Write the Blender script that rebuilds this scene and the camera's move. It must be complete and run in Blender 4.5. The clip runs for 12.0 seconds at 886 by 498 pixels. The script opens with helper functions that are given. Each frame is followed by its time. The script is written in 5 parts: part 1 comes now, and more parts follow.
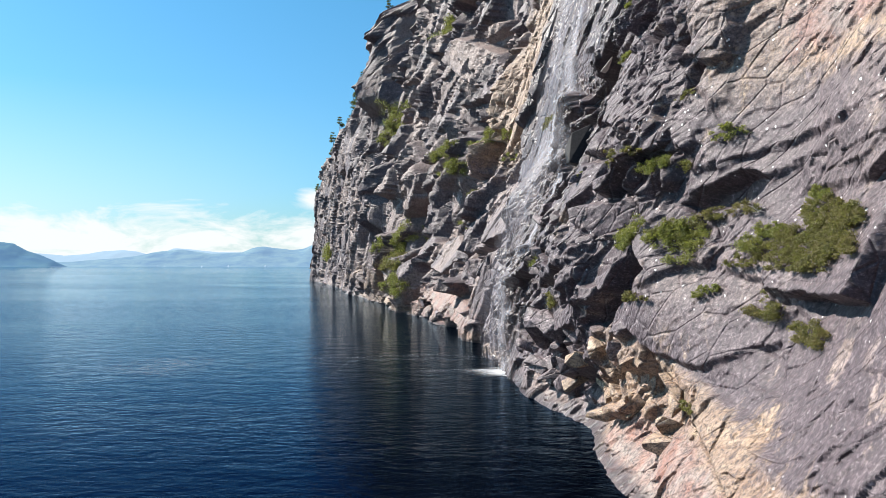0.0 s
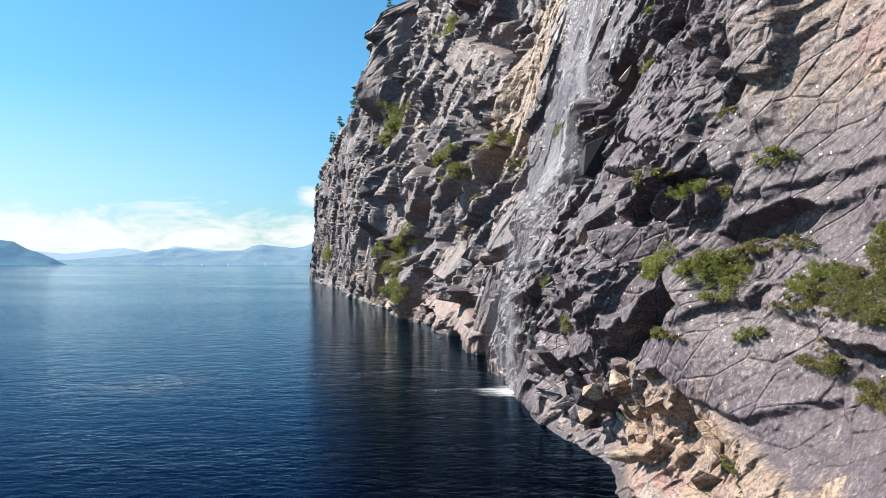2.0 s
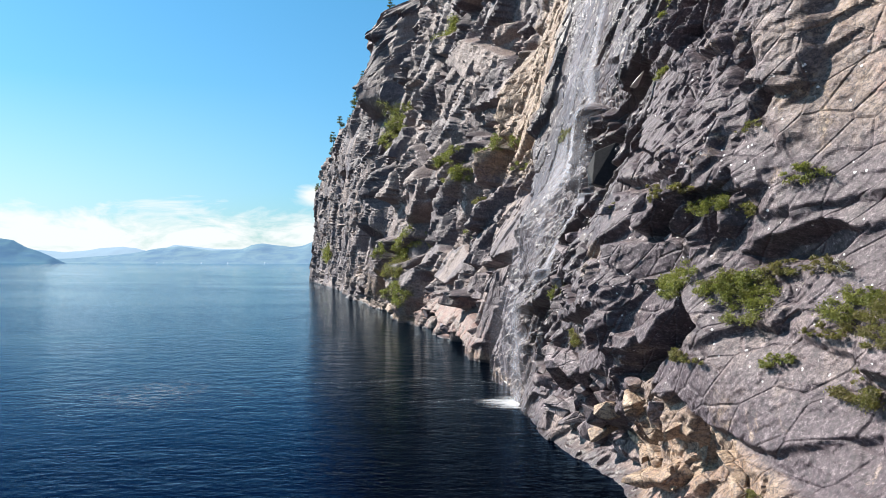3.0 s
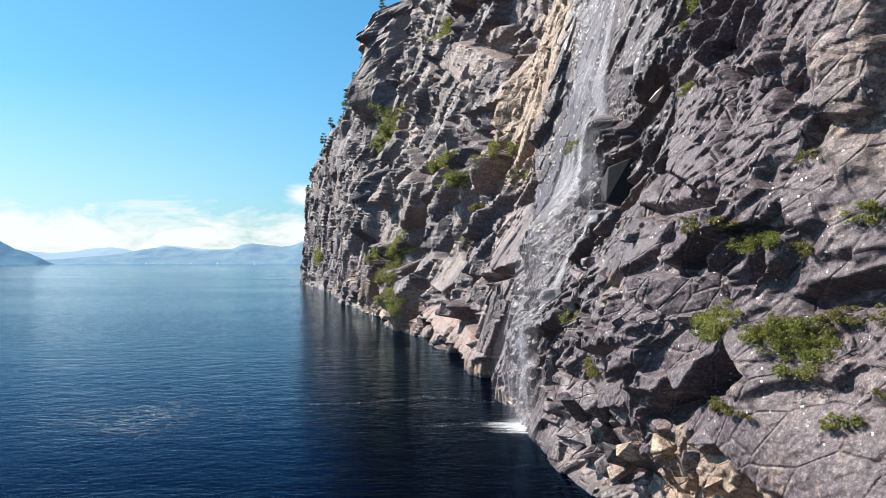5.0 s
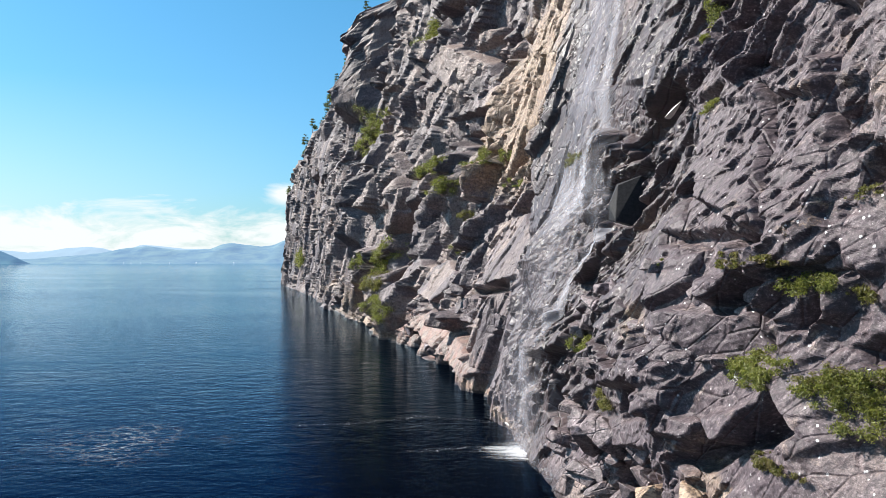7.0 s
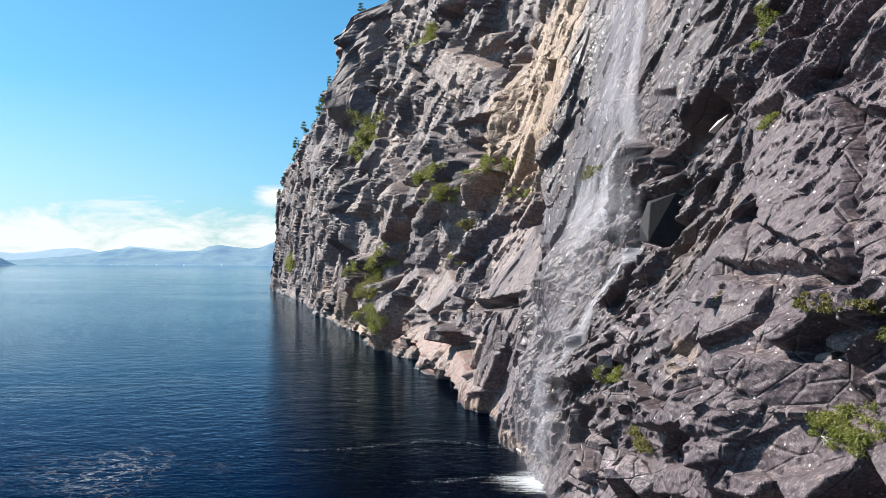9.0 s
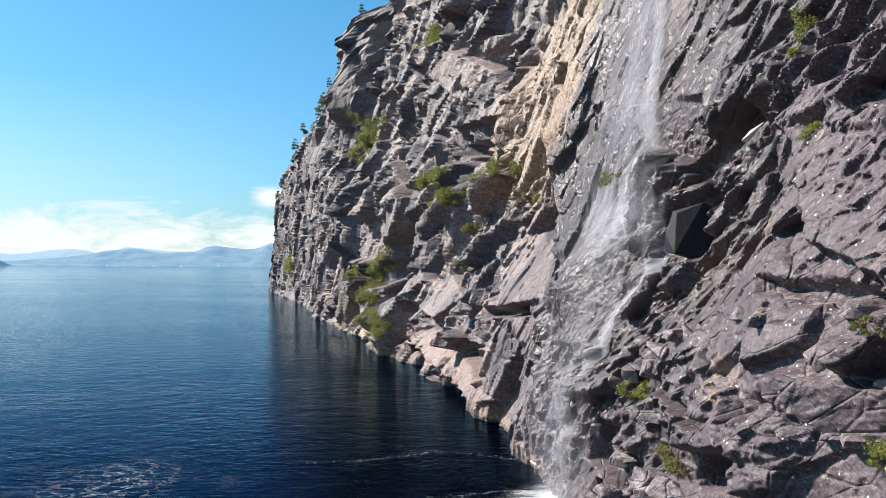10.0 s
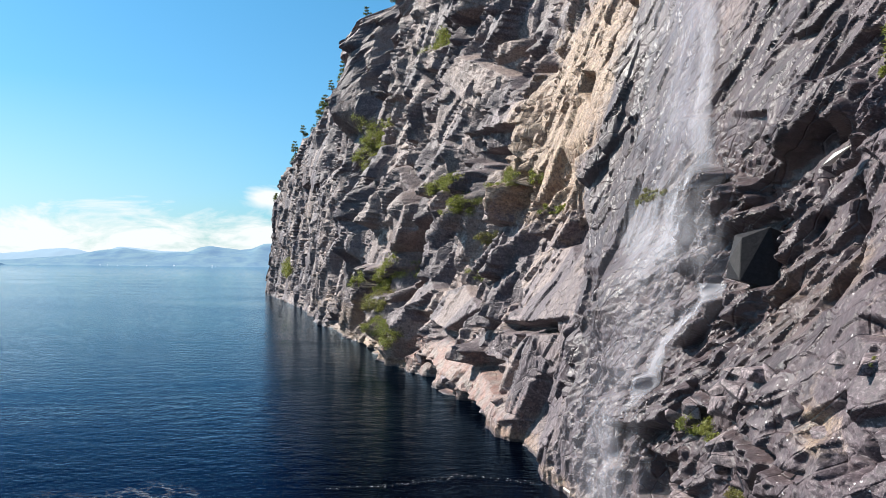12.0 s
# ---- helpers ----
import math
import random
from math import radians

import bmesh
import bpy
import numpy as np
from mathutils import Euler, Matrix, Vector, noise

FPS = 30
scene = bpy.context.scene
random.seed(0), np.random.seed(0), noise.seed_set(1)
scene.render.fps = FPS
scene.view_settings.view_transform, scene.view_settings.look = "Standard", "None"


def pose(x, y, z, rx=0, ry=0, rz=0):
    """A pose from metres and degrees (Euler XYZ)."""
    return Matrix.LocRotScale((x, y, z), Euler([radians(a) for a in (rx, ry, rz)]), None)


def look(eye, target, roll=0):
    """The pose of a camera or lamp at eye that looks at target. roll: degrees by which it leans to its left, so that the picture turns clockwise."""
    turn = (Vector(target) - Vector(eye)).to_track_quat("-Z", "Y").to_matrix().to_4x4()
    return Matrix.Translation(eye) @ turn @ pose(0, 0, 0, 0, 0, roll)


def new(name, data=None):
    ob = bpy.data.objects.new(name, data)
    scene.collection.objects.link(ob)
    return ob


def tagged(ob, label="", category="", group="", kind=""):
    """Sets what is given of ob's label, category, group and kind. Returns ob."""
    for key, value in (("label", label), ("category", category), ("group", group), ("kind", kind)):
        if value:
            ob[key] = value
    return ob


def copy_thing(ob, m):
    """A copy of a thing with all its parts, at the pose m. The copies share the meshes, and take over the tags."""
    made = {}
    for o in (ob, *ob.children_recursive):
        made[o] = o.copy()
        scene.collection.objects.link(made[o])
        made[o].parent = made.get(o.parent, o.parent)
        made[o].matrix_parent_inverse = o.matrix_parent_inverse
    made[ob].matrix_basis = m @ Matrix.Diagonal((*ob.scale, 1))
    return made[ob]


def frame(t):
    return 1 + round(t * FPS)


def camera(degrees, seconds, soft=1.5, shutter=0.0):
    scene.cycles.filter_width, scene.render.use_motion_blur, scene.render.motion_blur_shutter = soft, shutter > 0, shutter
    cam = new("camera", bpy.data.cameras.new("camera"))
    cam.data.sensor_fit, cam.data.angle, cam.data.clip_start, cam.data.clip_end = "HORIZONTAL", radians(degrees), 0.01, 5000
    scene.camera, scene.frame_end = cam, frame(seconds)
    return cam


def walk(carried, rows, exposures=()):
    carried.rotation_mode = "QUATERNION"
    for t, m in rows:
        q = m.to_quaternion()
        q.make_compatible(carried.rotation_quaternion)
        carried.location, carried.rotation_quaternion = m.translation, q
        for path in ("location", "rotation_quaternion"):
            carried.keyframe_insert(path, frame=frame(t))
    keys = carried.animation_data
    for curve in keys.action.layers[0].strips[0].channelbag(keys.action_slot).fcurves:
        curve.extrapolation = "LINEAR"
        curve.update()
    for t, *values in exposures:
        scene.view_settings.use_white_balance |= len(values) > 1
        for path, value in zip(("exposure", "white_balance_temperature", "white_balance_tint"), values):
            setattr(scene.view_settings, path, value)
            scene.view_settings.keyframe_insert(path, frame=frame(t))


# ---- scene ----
cam = camera(55.0, 12.0, soft=0.75)
PATH = [
    (0, (3.929, -6.097, 5.778), (3.802, -4.102, 5.817), 0.0),
    (0.5, (3.836, -5.586, 5.974), (3.709, -3.59, 6.011), -0.0),
    (1, (3.737, -5.093, 6.183), (3.609, -3.098, 6.219), -0.0),
    (1.5, (3.625, -4.579, 6.407), (3.499, -2.584, 6.442), 0.0),
    (2, (3.513, -4.089, 6.658), (3.386, -2.093, 6.692), 0.0),
    (2.5, (3.371, -3.625, 6.89), (3.245, -1.629, 6.923), 0.2),
    (3, (3.237, -3.134, 7.123), (3.111, -1.138, 7.155), 0.1),
    (5, (2.525, -1.316, 8.068), (2.422, 0.681, 8.097), -0.2),
    (5.5, (2.341, -0.833, 8.281), (2.251, 1.165, 8.309), -0.2),
    (6, (2.135, -0.413, 8.498), (2.056, 1.586, 8.525), -0.2),
    (6.5, (1.922, 0.005, 8.682), (1.854, 2.004, 8.71), -0.1),
    (7, (1.697, 0.442, 8.885), (1.64, 2.441, 8.914), -0.1),
    (9, (0.615, 2.825, 9.563), (0.585, 4.824, 9.599), 0.2),
    (9.5, (0.245, 3.285, 9.748), (0.218, 5.284, 9.784), 0.2),
    (10, (-0.151, 3.711, 9.924), (-0.174, 5.71, 9.962), 0.2),
    (10.5, (-0.561, 4.175, 10.109), (-0.577, 6.174, 10.148), 0.3),
    (11, (-1.026, 4.554, 10.274), (-1.033, 6.553, 10.315), 0.4),
    (11.5, (-1.476, 4.971, 10.456), (-1.479, 6.971, 10.496), 0.4),
    (12, (-1.907, 5.414, 10.672), (-1.916, 7.413, 10.714), 0.6),
]
walk(cam, [(t, look(eye, target, roll)) for t, eye, target, roll in PATH])

# ---- light ----
scene.view_settings.exposure = 1.25
SUN_DIR = Vector((-0.73, 0.24, 0.64)).normalized()
sun = new("sun", bpy.data.lights.new("sun", "SUN"))
sun.data.energy, sun.data.angle, sun.data.color = 5.0, radians(0.53), (1.0, 0.955, 0.88)
sun.matrix_world = look(SUN_DIR * 200, (0, 0, 0))

world = bpy.data.worlds.new("sky")
scene.world = world
world.use_nodes = True


def wire(tree, *pairs):
    for a, b in pairs:
        tree.links.new(a, b)


def ramp(tree, source, *stops):
    n = tree.nodes.new("ShaderNodeValToRGB")
    els = n.color_ramp.elements
    while len(els) < len(stops):
        els.new(0.5)
    for el, (at, c) in zip(els, stops):
        el.position = at
        el.color = (c, c, c, 1) if isinstance(c, (int, float)) else (*c, 1)
    tree.links.new(source, n.inputs["Fac"])
    return n.outputs["Color"]


def maths(tree, op, a, b=None, c=None, clamp=False):
    n = tree.nodes.new("ShaderNodeMath")
    n.operation, n.use_clamp = op, clamp
    for i, v in enumerate((a, b, c)):
        if v is None:
            continue
        if isinstance(v, (int, float)):
            n.inputs[i].default_value = v
        else:
            tree.links.new(v, n.inputs[i])
    return n.outputs[0]


def mix(tree, fac, a, b, blend="MIX"):
    n = tree.nodes.new("ShaderNodeMix")
    n.data_type, n.blend_type = "RGBA", blend
    for slot, v in ((0, fac), (6, a), (7, b)):
        if isinstance(v, (int, float)):
            n.inputs[slot].default_value = v
        elif isinstance(v, tuple):
            n.inputs[slot].default_value = (*v, 1)
        else:
            tree.links.new(v, n.inputs[slot])
    return n.outputs[2]


def scaled(tree, vec, sx, sy, sz, rx=0.0, ry=0.0, rz=0.0):
    n = tree.nodes.new("ShaderNodeMapping")
    n.inputs["Scale"].default_value = (sx, sy, sz)
    n.inputs["Rotation"].default_value = (radians(rx), radians(ry), radians(rz))
    tree.links.new(vec, n.inputs["Vector"])
    return n.outputs["Vector"]


def noise_tex(tree, vec, scale, detail=6.0, rough=0.55, warp=0.0):
    n = tree.nodes.new("ShaderNodeTexNoise")
    n.inputs["Scale"].default_value, n.inputs["Detail"].default_value = scale, detail
    n.inputs["Roughness"].default_value, n.inputs["Distortion"].default_value = rough, warp
    tree.links.new(vec, n.inputs["Vector"])
    return n.outputs["Fac"]


def cells(tree, vec, scale, feature="F1", out="Distance", rand=1.0):
    n = tree.nodes.new("ShaderNodeTexVoronoi")
    n.feature = feature
    n.inputs["Scale"].default_value = scale
    n.inputs["Randomness"].default_value = rand
    tree.links.new(vec, n.inputs["Vector"])
    return n.outputs[out]


# the sky: clear blue with a bank of cumulus low over the horizon
wt = world.node_tree
wt.nodes.clear()
sky = wt.nodes.new("ShaderNodeTexSky")
sky.sky_type, sky.sun_disc = "NISHITA", False
sky.sun_elevation = math.asin(SUN_DIR.z)
sky.sun_rotation = math.atan2(SUN_DIR.x, SUN_DIR.y)
sky.air_density, sky.dust_density, sky.ozone_density = 1.0, 0.9, 2.2
way = wt.nodes.new("ShaderNodeTexCoord").outputs["Generated"]
sep = wt.nodes.new("ShaderNodeSeparateXYZ")
wire(wt, (way, sep.inputs[0]))
height = sep.outputs["Z"]
puffs = noise_tex(wt, scaled(wt, way, 1.0, 1.0, 3.4), 9.0, 11.0, 0.62, 0.5)
band = ramp(wt, height, (0.0, 0.95), (0.04, 0.80), (0.066, 0.45), (0.09, 0.0))
cloudy = ramp(wt, maths(wt, "ADD", maths(wt, "MULTIPLY", puffs, 0.9), maths(wt, "MULTIPLY", band, 0.5)), (0.68, 0.0), (0.86, 1.0))
cloudy = maths(wt, "MULTIPLY", cloudy, ramp(wt, band, (0.0, 0.0), (0.3, 1.0)))
# one small cumulus above the bank, near the cliff
apart_from = wt.nodes.new("ShaderNodeVectorMath")
apart_from.operation = "DISTANCE"
apart_from.inputs[1].default_value = (-0.205, 0.976, 0.155)
wire(wt, (scaled(wt, way, 1.0, 1.0, 2.0), apart_from.inputs[0]))
cumulus = ramp(wt, maths(wt, "ADD", apart_from.outputs["Value"], maths(wt, "MULTIPLY", maths(wt, "SUBTRACT", puffs, 0.5), 0.09)), (0.012, 1.0), (0.034, 0.0))
cloudy = maths(wt, "MAXIMUM", cloudy, cumulus)
# thin bright haze towards the sun
haze = maths(wt, "MULTIPLY", ramp(wt, height, (0.03, 1.0), (0.20, 0.0)), ramp(wt, maths(wt, "MULTIPLY", sep.outputs["X"], -1.0), (0.15, 0.0), (0.62, 0.50)))
cloudy = maths(wt, "MAXIMUM", cloudy, haze)
clear_sky, bank = wt.nodes.new("ShaderNodeBackground"), wt.nodes.new("ShaderNodeBackground")
clear_sky.inputs["Strength"].default_value = 0.055
bank.inputs["Color"].default_value, bank.inputs["Strength"].default_value = (0.95, 1.0, 1.0, 1), 0.43
blend_sky, sky_out = wt.nodes.new("ShaderNodeMixShader"), wt.nodes.new("ShaderNodeOutputWorld")
wire(wt, (mix(wt, 1.0, sky.outputs[0], mix(wt, ramp(wt, height, (0.05, 0.0), (0.30, 1.0)), (0.53, 0.94, 1.2), (0.45, 1.03, 1.23)), "MULTIPLY"), clear_sky.inputs["Color"]), (cloudy, blend_sky.inputs[0]), (clear_sky.outputs[0], blend_sky.inputs[1]),
     (bank.outputs[0], blend_sky.inputs[2]), (blend_sky.outputs[0], sky_out.inputs["Surface"]))


# ---- materials ----
def material(name):
    m = bpy.data.materials.new(name)
    m.use_nodes = True
    t = m.node_tree
    t.nodes.clear()
    out = t.nodes.new("ShaderNodeOutputMaterial")
    bsdf = t.nodes.new("ShaderNodeBsdfPrincipled")
    t.links.new(bsdf.outputs[0], out.inputs["Surface"])
    return m, t, bsdf, out


def bump(tree, height_socket, strength, distance, normal=None):
    n = tree.nodes.new("ShaderNodeBump")
    n.inputs["Strength"].default_value, n.inputs["Distance"].default_value = strength, distance
    tree.links.new(height_socket, n.inputs["Height"])
    if normal is not None:
        tree.links.new(normal, n.inputs["Normal"])
    return n.outputs["Normal"]


def rock_material():
    m, t, b, out = material("gneiss")
    pos = t.nodes.new("ShaderNodeNewGeometry").outputs["Position"]
    attr = t.nodes.new("ShaderNodeAttribute")
    attr.attribute_name = "mineral"
    sp = t.nodes.new("ShaderNodeSeparateColor")
    t.links.new(attr.outputs["Color"], sp.inputs[0])
    tan, wet, pink = sp.outputs[0], sp.outputs[1], sp.outputs[2]
    spots = attr.outputs["Alpha"]
    fol = scaled(t, scaled(t, pos, 1, 1, 1, rx=31), 1.0, 0.36, 1.25)
    big = noise_tex(t, pos, 0.22, 5, 0.6, 0.3)
    mid = noise_tex(t, fol, 1.1, 9, 0.68, 0.6)
    fine = noise_tex(t, scaled(t, fol, 1.0, 2.2, 1.0), 6.0, 9, 0.78, 0.4)
    streak = noise_tex(t, scaled(t, pos, 1.6, 1.6, 0.16), 1.0, 7, 0.62, 0.3)
    grey = mix(t, ramp(t, mid, (0.34, 0.0), (0.66, 1.0)), (0.095, 0.074, 0.080), (0.36, 0.305, 0.315))
    grey = mix(t, ramp(t, fine, (0.44, 0.0), (0.56, 1.0)), mix(t, 0.72, grey, (0.031, 0.024, 0.024)), grey)
    grey = mix(t, ramp(t, big, (0.40, 0.0), (0.62, 0.55)), grey, mix(t, mid, (0.139, 0.108, 0.102), (0.294, 0.244, 0.223)))
    grey = mix(t, ramp(t, streak, (0.52, 0.0), (0.68, 0.55)), grey, (0.038, 0.032, 0.034))
    grit = noise_tex(t, fol, 1.9, 10, 0.78, 0.3)
    grey = mix(t, ramp(t, grit, (0.41, 0.6), (0.47, 0.0)), grey, (0.028, 0.022, 0.023))
    grey = mix(t, ramp(t, grit, (0.56, 0.0), (0.64, 0.5)), grey, (0.312, 0.282, 0.267))
    # each slab broke off in its own time: fresh ones paler and browner, old ones dark
    slab = t.nodes.new("ShaderNodeAttribute")
    slab.attribute_name = "slab"
    one = t.nodes.new("ShaderNodeSeparateColor")
    t.links.new(slab.outputs["Color"], one.inputs[0])
    grey = mix(t, ramp(t, one.outputs[1], (0.22, 0.62), (0.5, 0.0)), grey, (0.050, 0.040, 0.043))
    grey = mix(t, ramp(t, one.outputs[2], (0.30, 0.55), (0.5, 0.0)), grey, (0.066, 0.052, 0.054))
    fresh = mix(t, grit, (0.26, 0.175, 0.115), (0.47, 0.40, 0.34))
    grey = mix(t, ramp(t, one.outputs[1], (0.70, 0.0), (0.82, 0.50)), grey, fresh)
    grey = mix(t, ramp(t, one.outputs[0], (0.66, 0.0), (0.80, 0.38)), grey, fresh)
    warm = mix(t, ramp(t, noise_tex(t, fol, 1.5, 8, 0.7, 0.8), (0.35, 0.0), (0.65, 1.0)), (0.24, 0.152, 0.088), (0.43, 0.335, 0.22))
    warm = mix(t, ramp(t, fine, (0.35, 0.42), (0.58, 0.0)), warm, (0.081, 0.060, 0.045))
    rose = mix(t, ramp(t, noise_tex(t, pos, 0.9, 7, 0.65, 0.5), (0.38, 0.0), (0.62, 1.0)), (0.262, 0.136, 0.096), (0.267, 0.232, 0.192))
    edge = noise_tex(t, pos, 1.9, 6, 0.6, 0.3)
    colour = mix(t, ramp(t, maths(t, "ADD", tan, maths(t, "MULTIPLY", maths(t, "SUBTRACT", edge, 0.5), 0.9)), (0.35, 0.0), (0.65, 1.0)), grey, warm)
    colour = mix(t, ramp(t, maths(t, "ADD", pink, maths(t, "MULTIPLY", maths(t, "SUBTRACT", edge, 0.5), 1.1)), (0.35, 0.0), (0.7, 1.0)), colour, rose)
    # joints and hair cracks: the dark of their gaps is put into the colour
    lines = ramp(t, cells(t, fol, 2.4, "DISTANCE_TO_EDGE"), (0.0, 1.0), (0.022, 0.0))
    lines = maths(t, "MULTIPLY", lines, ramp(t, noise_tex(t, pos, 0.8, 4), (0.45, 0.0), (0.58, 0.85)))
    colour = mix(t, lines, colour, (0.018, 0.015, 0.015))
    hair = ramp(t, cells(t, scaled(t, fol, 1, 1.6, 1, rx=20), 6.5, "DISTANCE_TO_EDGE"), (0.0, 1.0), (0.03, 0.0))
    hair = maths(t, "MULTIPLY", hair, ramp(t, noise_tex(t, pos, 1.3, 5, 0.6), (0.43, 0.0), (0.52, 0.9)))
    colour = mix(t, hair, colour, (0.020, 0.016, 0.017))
    age = t.nodes.new("ShaderNodeAttribute")
    age.attribute_name = "varnish"
    crusted = maths(t, "MULTIPLY", age.outputs["Fac"], ramp(t, maths(t, "ADD", noise_tex(t, pos, 0.75, 9, 0.74, 0.5), maths(t, "MULTIPLY", age.outputs["Fac"], 0.03)), (0.42, 0.0), (0.505, 1.0)))
    colour = mix(t, maths(t, "MULTIPLY", crusted, 0.9), colour, mix(t, fine, (0.034, 0.025, 0.028), (0.104, 0.079, 0.088)))
    speck = noise_tex(t, scaled(t, fol, 1.0, 2.5, 1.2), 12.0, 6, 0.78, 0.2)
    colour = mix(t, ramp(t, speck, (0.42, 0.8), (0.48, 0.0)), colour, (0.026, 0.020, 0.022))
    colour = mix(t, ramp(t, speck, (0.55, 0.0), (0.62, 0.32)), colour, (0.42, 0.375, 0.38))
    mottle = noise_tex(t, scaled(t, fol, 1.0, 4.0, 1.0), 3.2, 11, 0.84, 0.2)
    colour = mix(t, ramp(t, mottle, (0.43, 0.75), (0.49, 0.0)), colour, (0.034, 0.026, 0.030))
    colour = mix(t, ramp(t, mottle, (0.55, 0.0), (0.62, 0.24)), colour, (0.40, 0.35, 0.345))
    # pale crusts of lichen in scattered spots
    crust = maths(t, "LESS_THAN", maths(t, "ADD", cells(t, pos, 4.6), maths(t, "MULTIPLY", noise_tex(t, pos, 14, 4), 0.34)), 0.30)
    crust = maths(t, "MULTIPLY", crust, ramp(t, noise_tex(t, pos, 1.1, 4), (0.49, 0.0), (0.54, 1.0)))
    crust = maths(t, "MULTIPLY", crust, spots)
    colour = mix(t, crust, colour, (0.58, 0.58, 0.56))
    soak = ramp(t, maths(t, "ADD", wet, maths(t, "MULTIPLY", maths(t, "SUBTRACT", streak, 0.5), 0.8)), (0.3, 0.0), (0.75, 1.0))
    colour = mix(t, maths(t, "MULTIPLY", soak, 0.82), colour, mix(t, ramp(t, grit, (0.35, 0.0), (0.65, 1.0)), (0.011, 0.009, 0.009), (0.082, 0.062, 0.063)))
    colour = mix(t, 1.0, colour, (1.04, 0.965, 0.985), "MULTIPLY")
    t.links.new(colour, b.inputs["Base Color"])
    rough = mix(t, soak, (0.62, 0.62, 0.62), (0.42, 0.42, 0.42))
    t.links.new(rough, b.inputs["Roughness"])
    b.inputs["Specular IOR Level"].default_value = 0.4
    cracks = ramp(t, cells(t, fol, 1.1, "DISTANCE_TO_EDGE"), (0.0, 0.0), (0.045, 1.0))
    n1 = bump(t, cracks, 0.55, 0.07)
    n2 = bump(t, mid, 0.35, 0.06, n1)
    n3 = bump(t, fine, 0.55, 0.02, n2)
    chips = t.nodes.new("ShaderNodeTexVoronoi")
    chips.distance = "MANHATTAN"
    chips.inputs["Scale"].default_value = 3.4
    t.links.new(scaled(t, fol, 1.0, 4.2, 1.0, rx=15), chips.inputs["Vector"])
    n3 = bump(t, chips.outputs["Distance"], 0.55, 0.035, n3)
    n4 = bump(t, maths(t, "ADD", speck, mottle), 0.6, 0.014, n3)
    t.links.new(n4, b.inputs["Normal"])
    return m


ROCK = rock_material()


def water_material():
    """Dark deep water; the gloss grows and pales towards grazing angles."""
    m, t, b, out = material("fjord_water")
    pos = t.nodes.new("ShaderNodeNewGeometry").outputs["Position"]
    b.inputs["Base Color"].default_value = (0.0003, 0.0005, 0.0015, 1)
    b.inputs["Roughness"].default_value, b.inputs["Specular IOR Level"].default_value = 0.5, 0.0
    swell = noise_tex(t, scaled(t, pos, 0.8, 1.1, 1, rz=-12), 0.6, 3, 0.5, 0.3)
    chop = noise_tex(t, scaled(t, pos, 0.9, 1.35, 1, rz=10), 2.0, 5, 0.6, 0.4)
    breeze = ramp(t, noise_tex(t, scaled(t, pos, 0.010, 0.03, 1, rz=8), 1.0, 4, 0.6, 0.6), (0.34, 0.35), (0.62, 1.0))
    fine_chop = noise_tex(t, scaled(t, pos, 1.0, 1.25, 1, rz=-20), 5.5, 3, 0.6, 0.3)
    h = maths(t, "ADD", maths(t, "ADD", swell, maths(t, "MULTIPLY", chop, 0.55)), maths(t, "MULTIPLY", fine_chop, 0.05))
    n = t.nodes.new("ShaderNodeBump")
    n.inputs["Distance"].default_value = 0.105
    # a smoother strip under the far shore
    apart = t.nodes.new("ShaderNodeSeparateXYZ")
    t.links.new(scaled(t, pos, 0.001, 0.0002, 1), apart.inputs[0])
    lanes = noise_tex(t, scaled(t, pos, 0.0006, 0.006, 1), 1.0, 4, 0.6, 0.3)
    calm = mix(t, ramp(t, maths(t, "ADD", apart.outputs["Y"], maths(t, "MULTIPLY", maths(t, "SUBTRACT", lanes, 0.5), 0.12)), (0.12, 0.0), (0.20, 1.0)), (1.0, 1.0, 1.0), (0.6, 0.6, 0.6))
    t.links.new(maths(t, "MULTIPLY", maths(t, "MULTIPLY", breeze, 0.85), calm), n.inputs["Strength"])
    t.links.new(h, n.inputs["Height"])
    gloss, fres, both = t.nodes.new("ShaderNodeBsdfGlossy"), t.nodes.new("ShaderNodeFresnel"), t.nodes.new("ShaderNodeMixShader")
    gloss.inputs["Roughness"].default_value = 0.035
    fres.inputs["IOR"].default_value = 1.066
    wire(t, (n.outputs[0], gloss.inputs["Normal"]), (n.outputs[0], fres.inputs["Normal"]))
    # blue put into the gloss colour deepens the sky's reflection, less so when grazing
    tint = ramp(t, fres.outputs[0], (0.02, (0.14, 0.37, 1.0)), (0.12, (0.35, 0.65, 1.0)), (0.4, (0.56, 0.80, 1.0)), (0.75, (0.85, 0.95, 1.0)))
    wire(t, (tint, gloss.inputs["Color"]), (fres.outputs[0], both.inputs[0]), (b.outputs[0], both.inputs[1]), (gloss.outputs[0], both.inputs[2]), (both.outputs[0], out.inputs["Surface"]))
    return m


WATER = water_material()


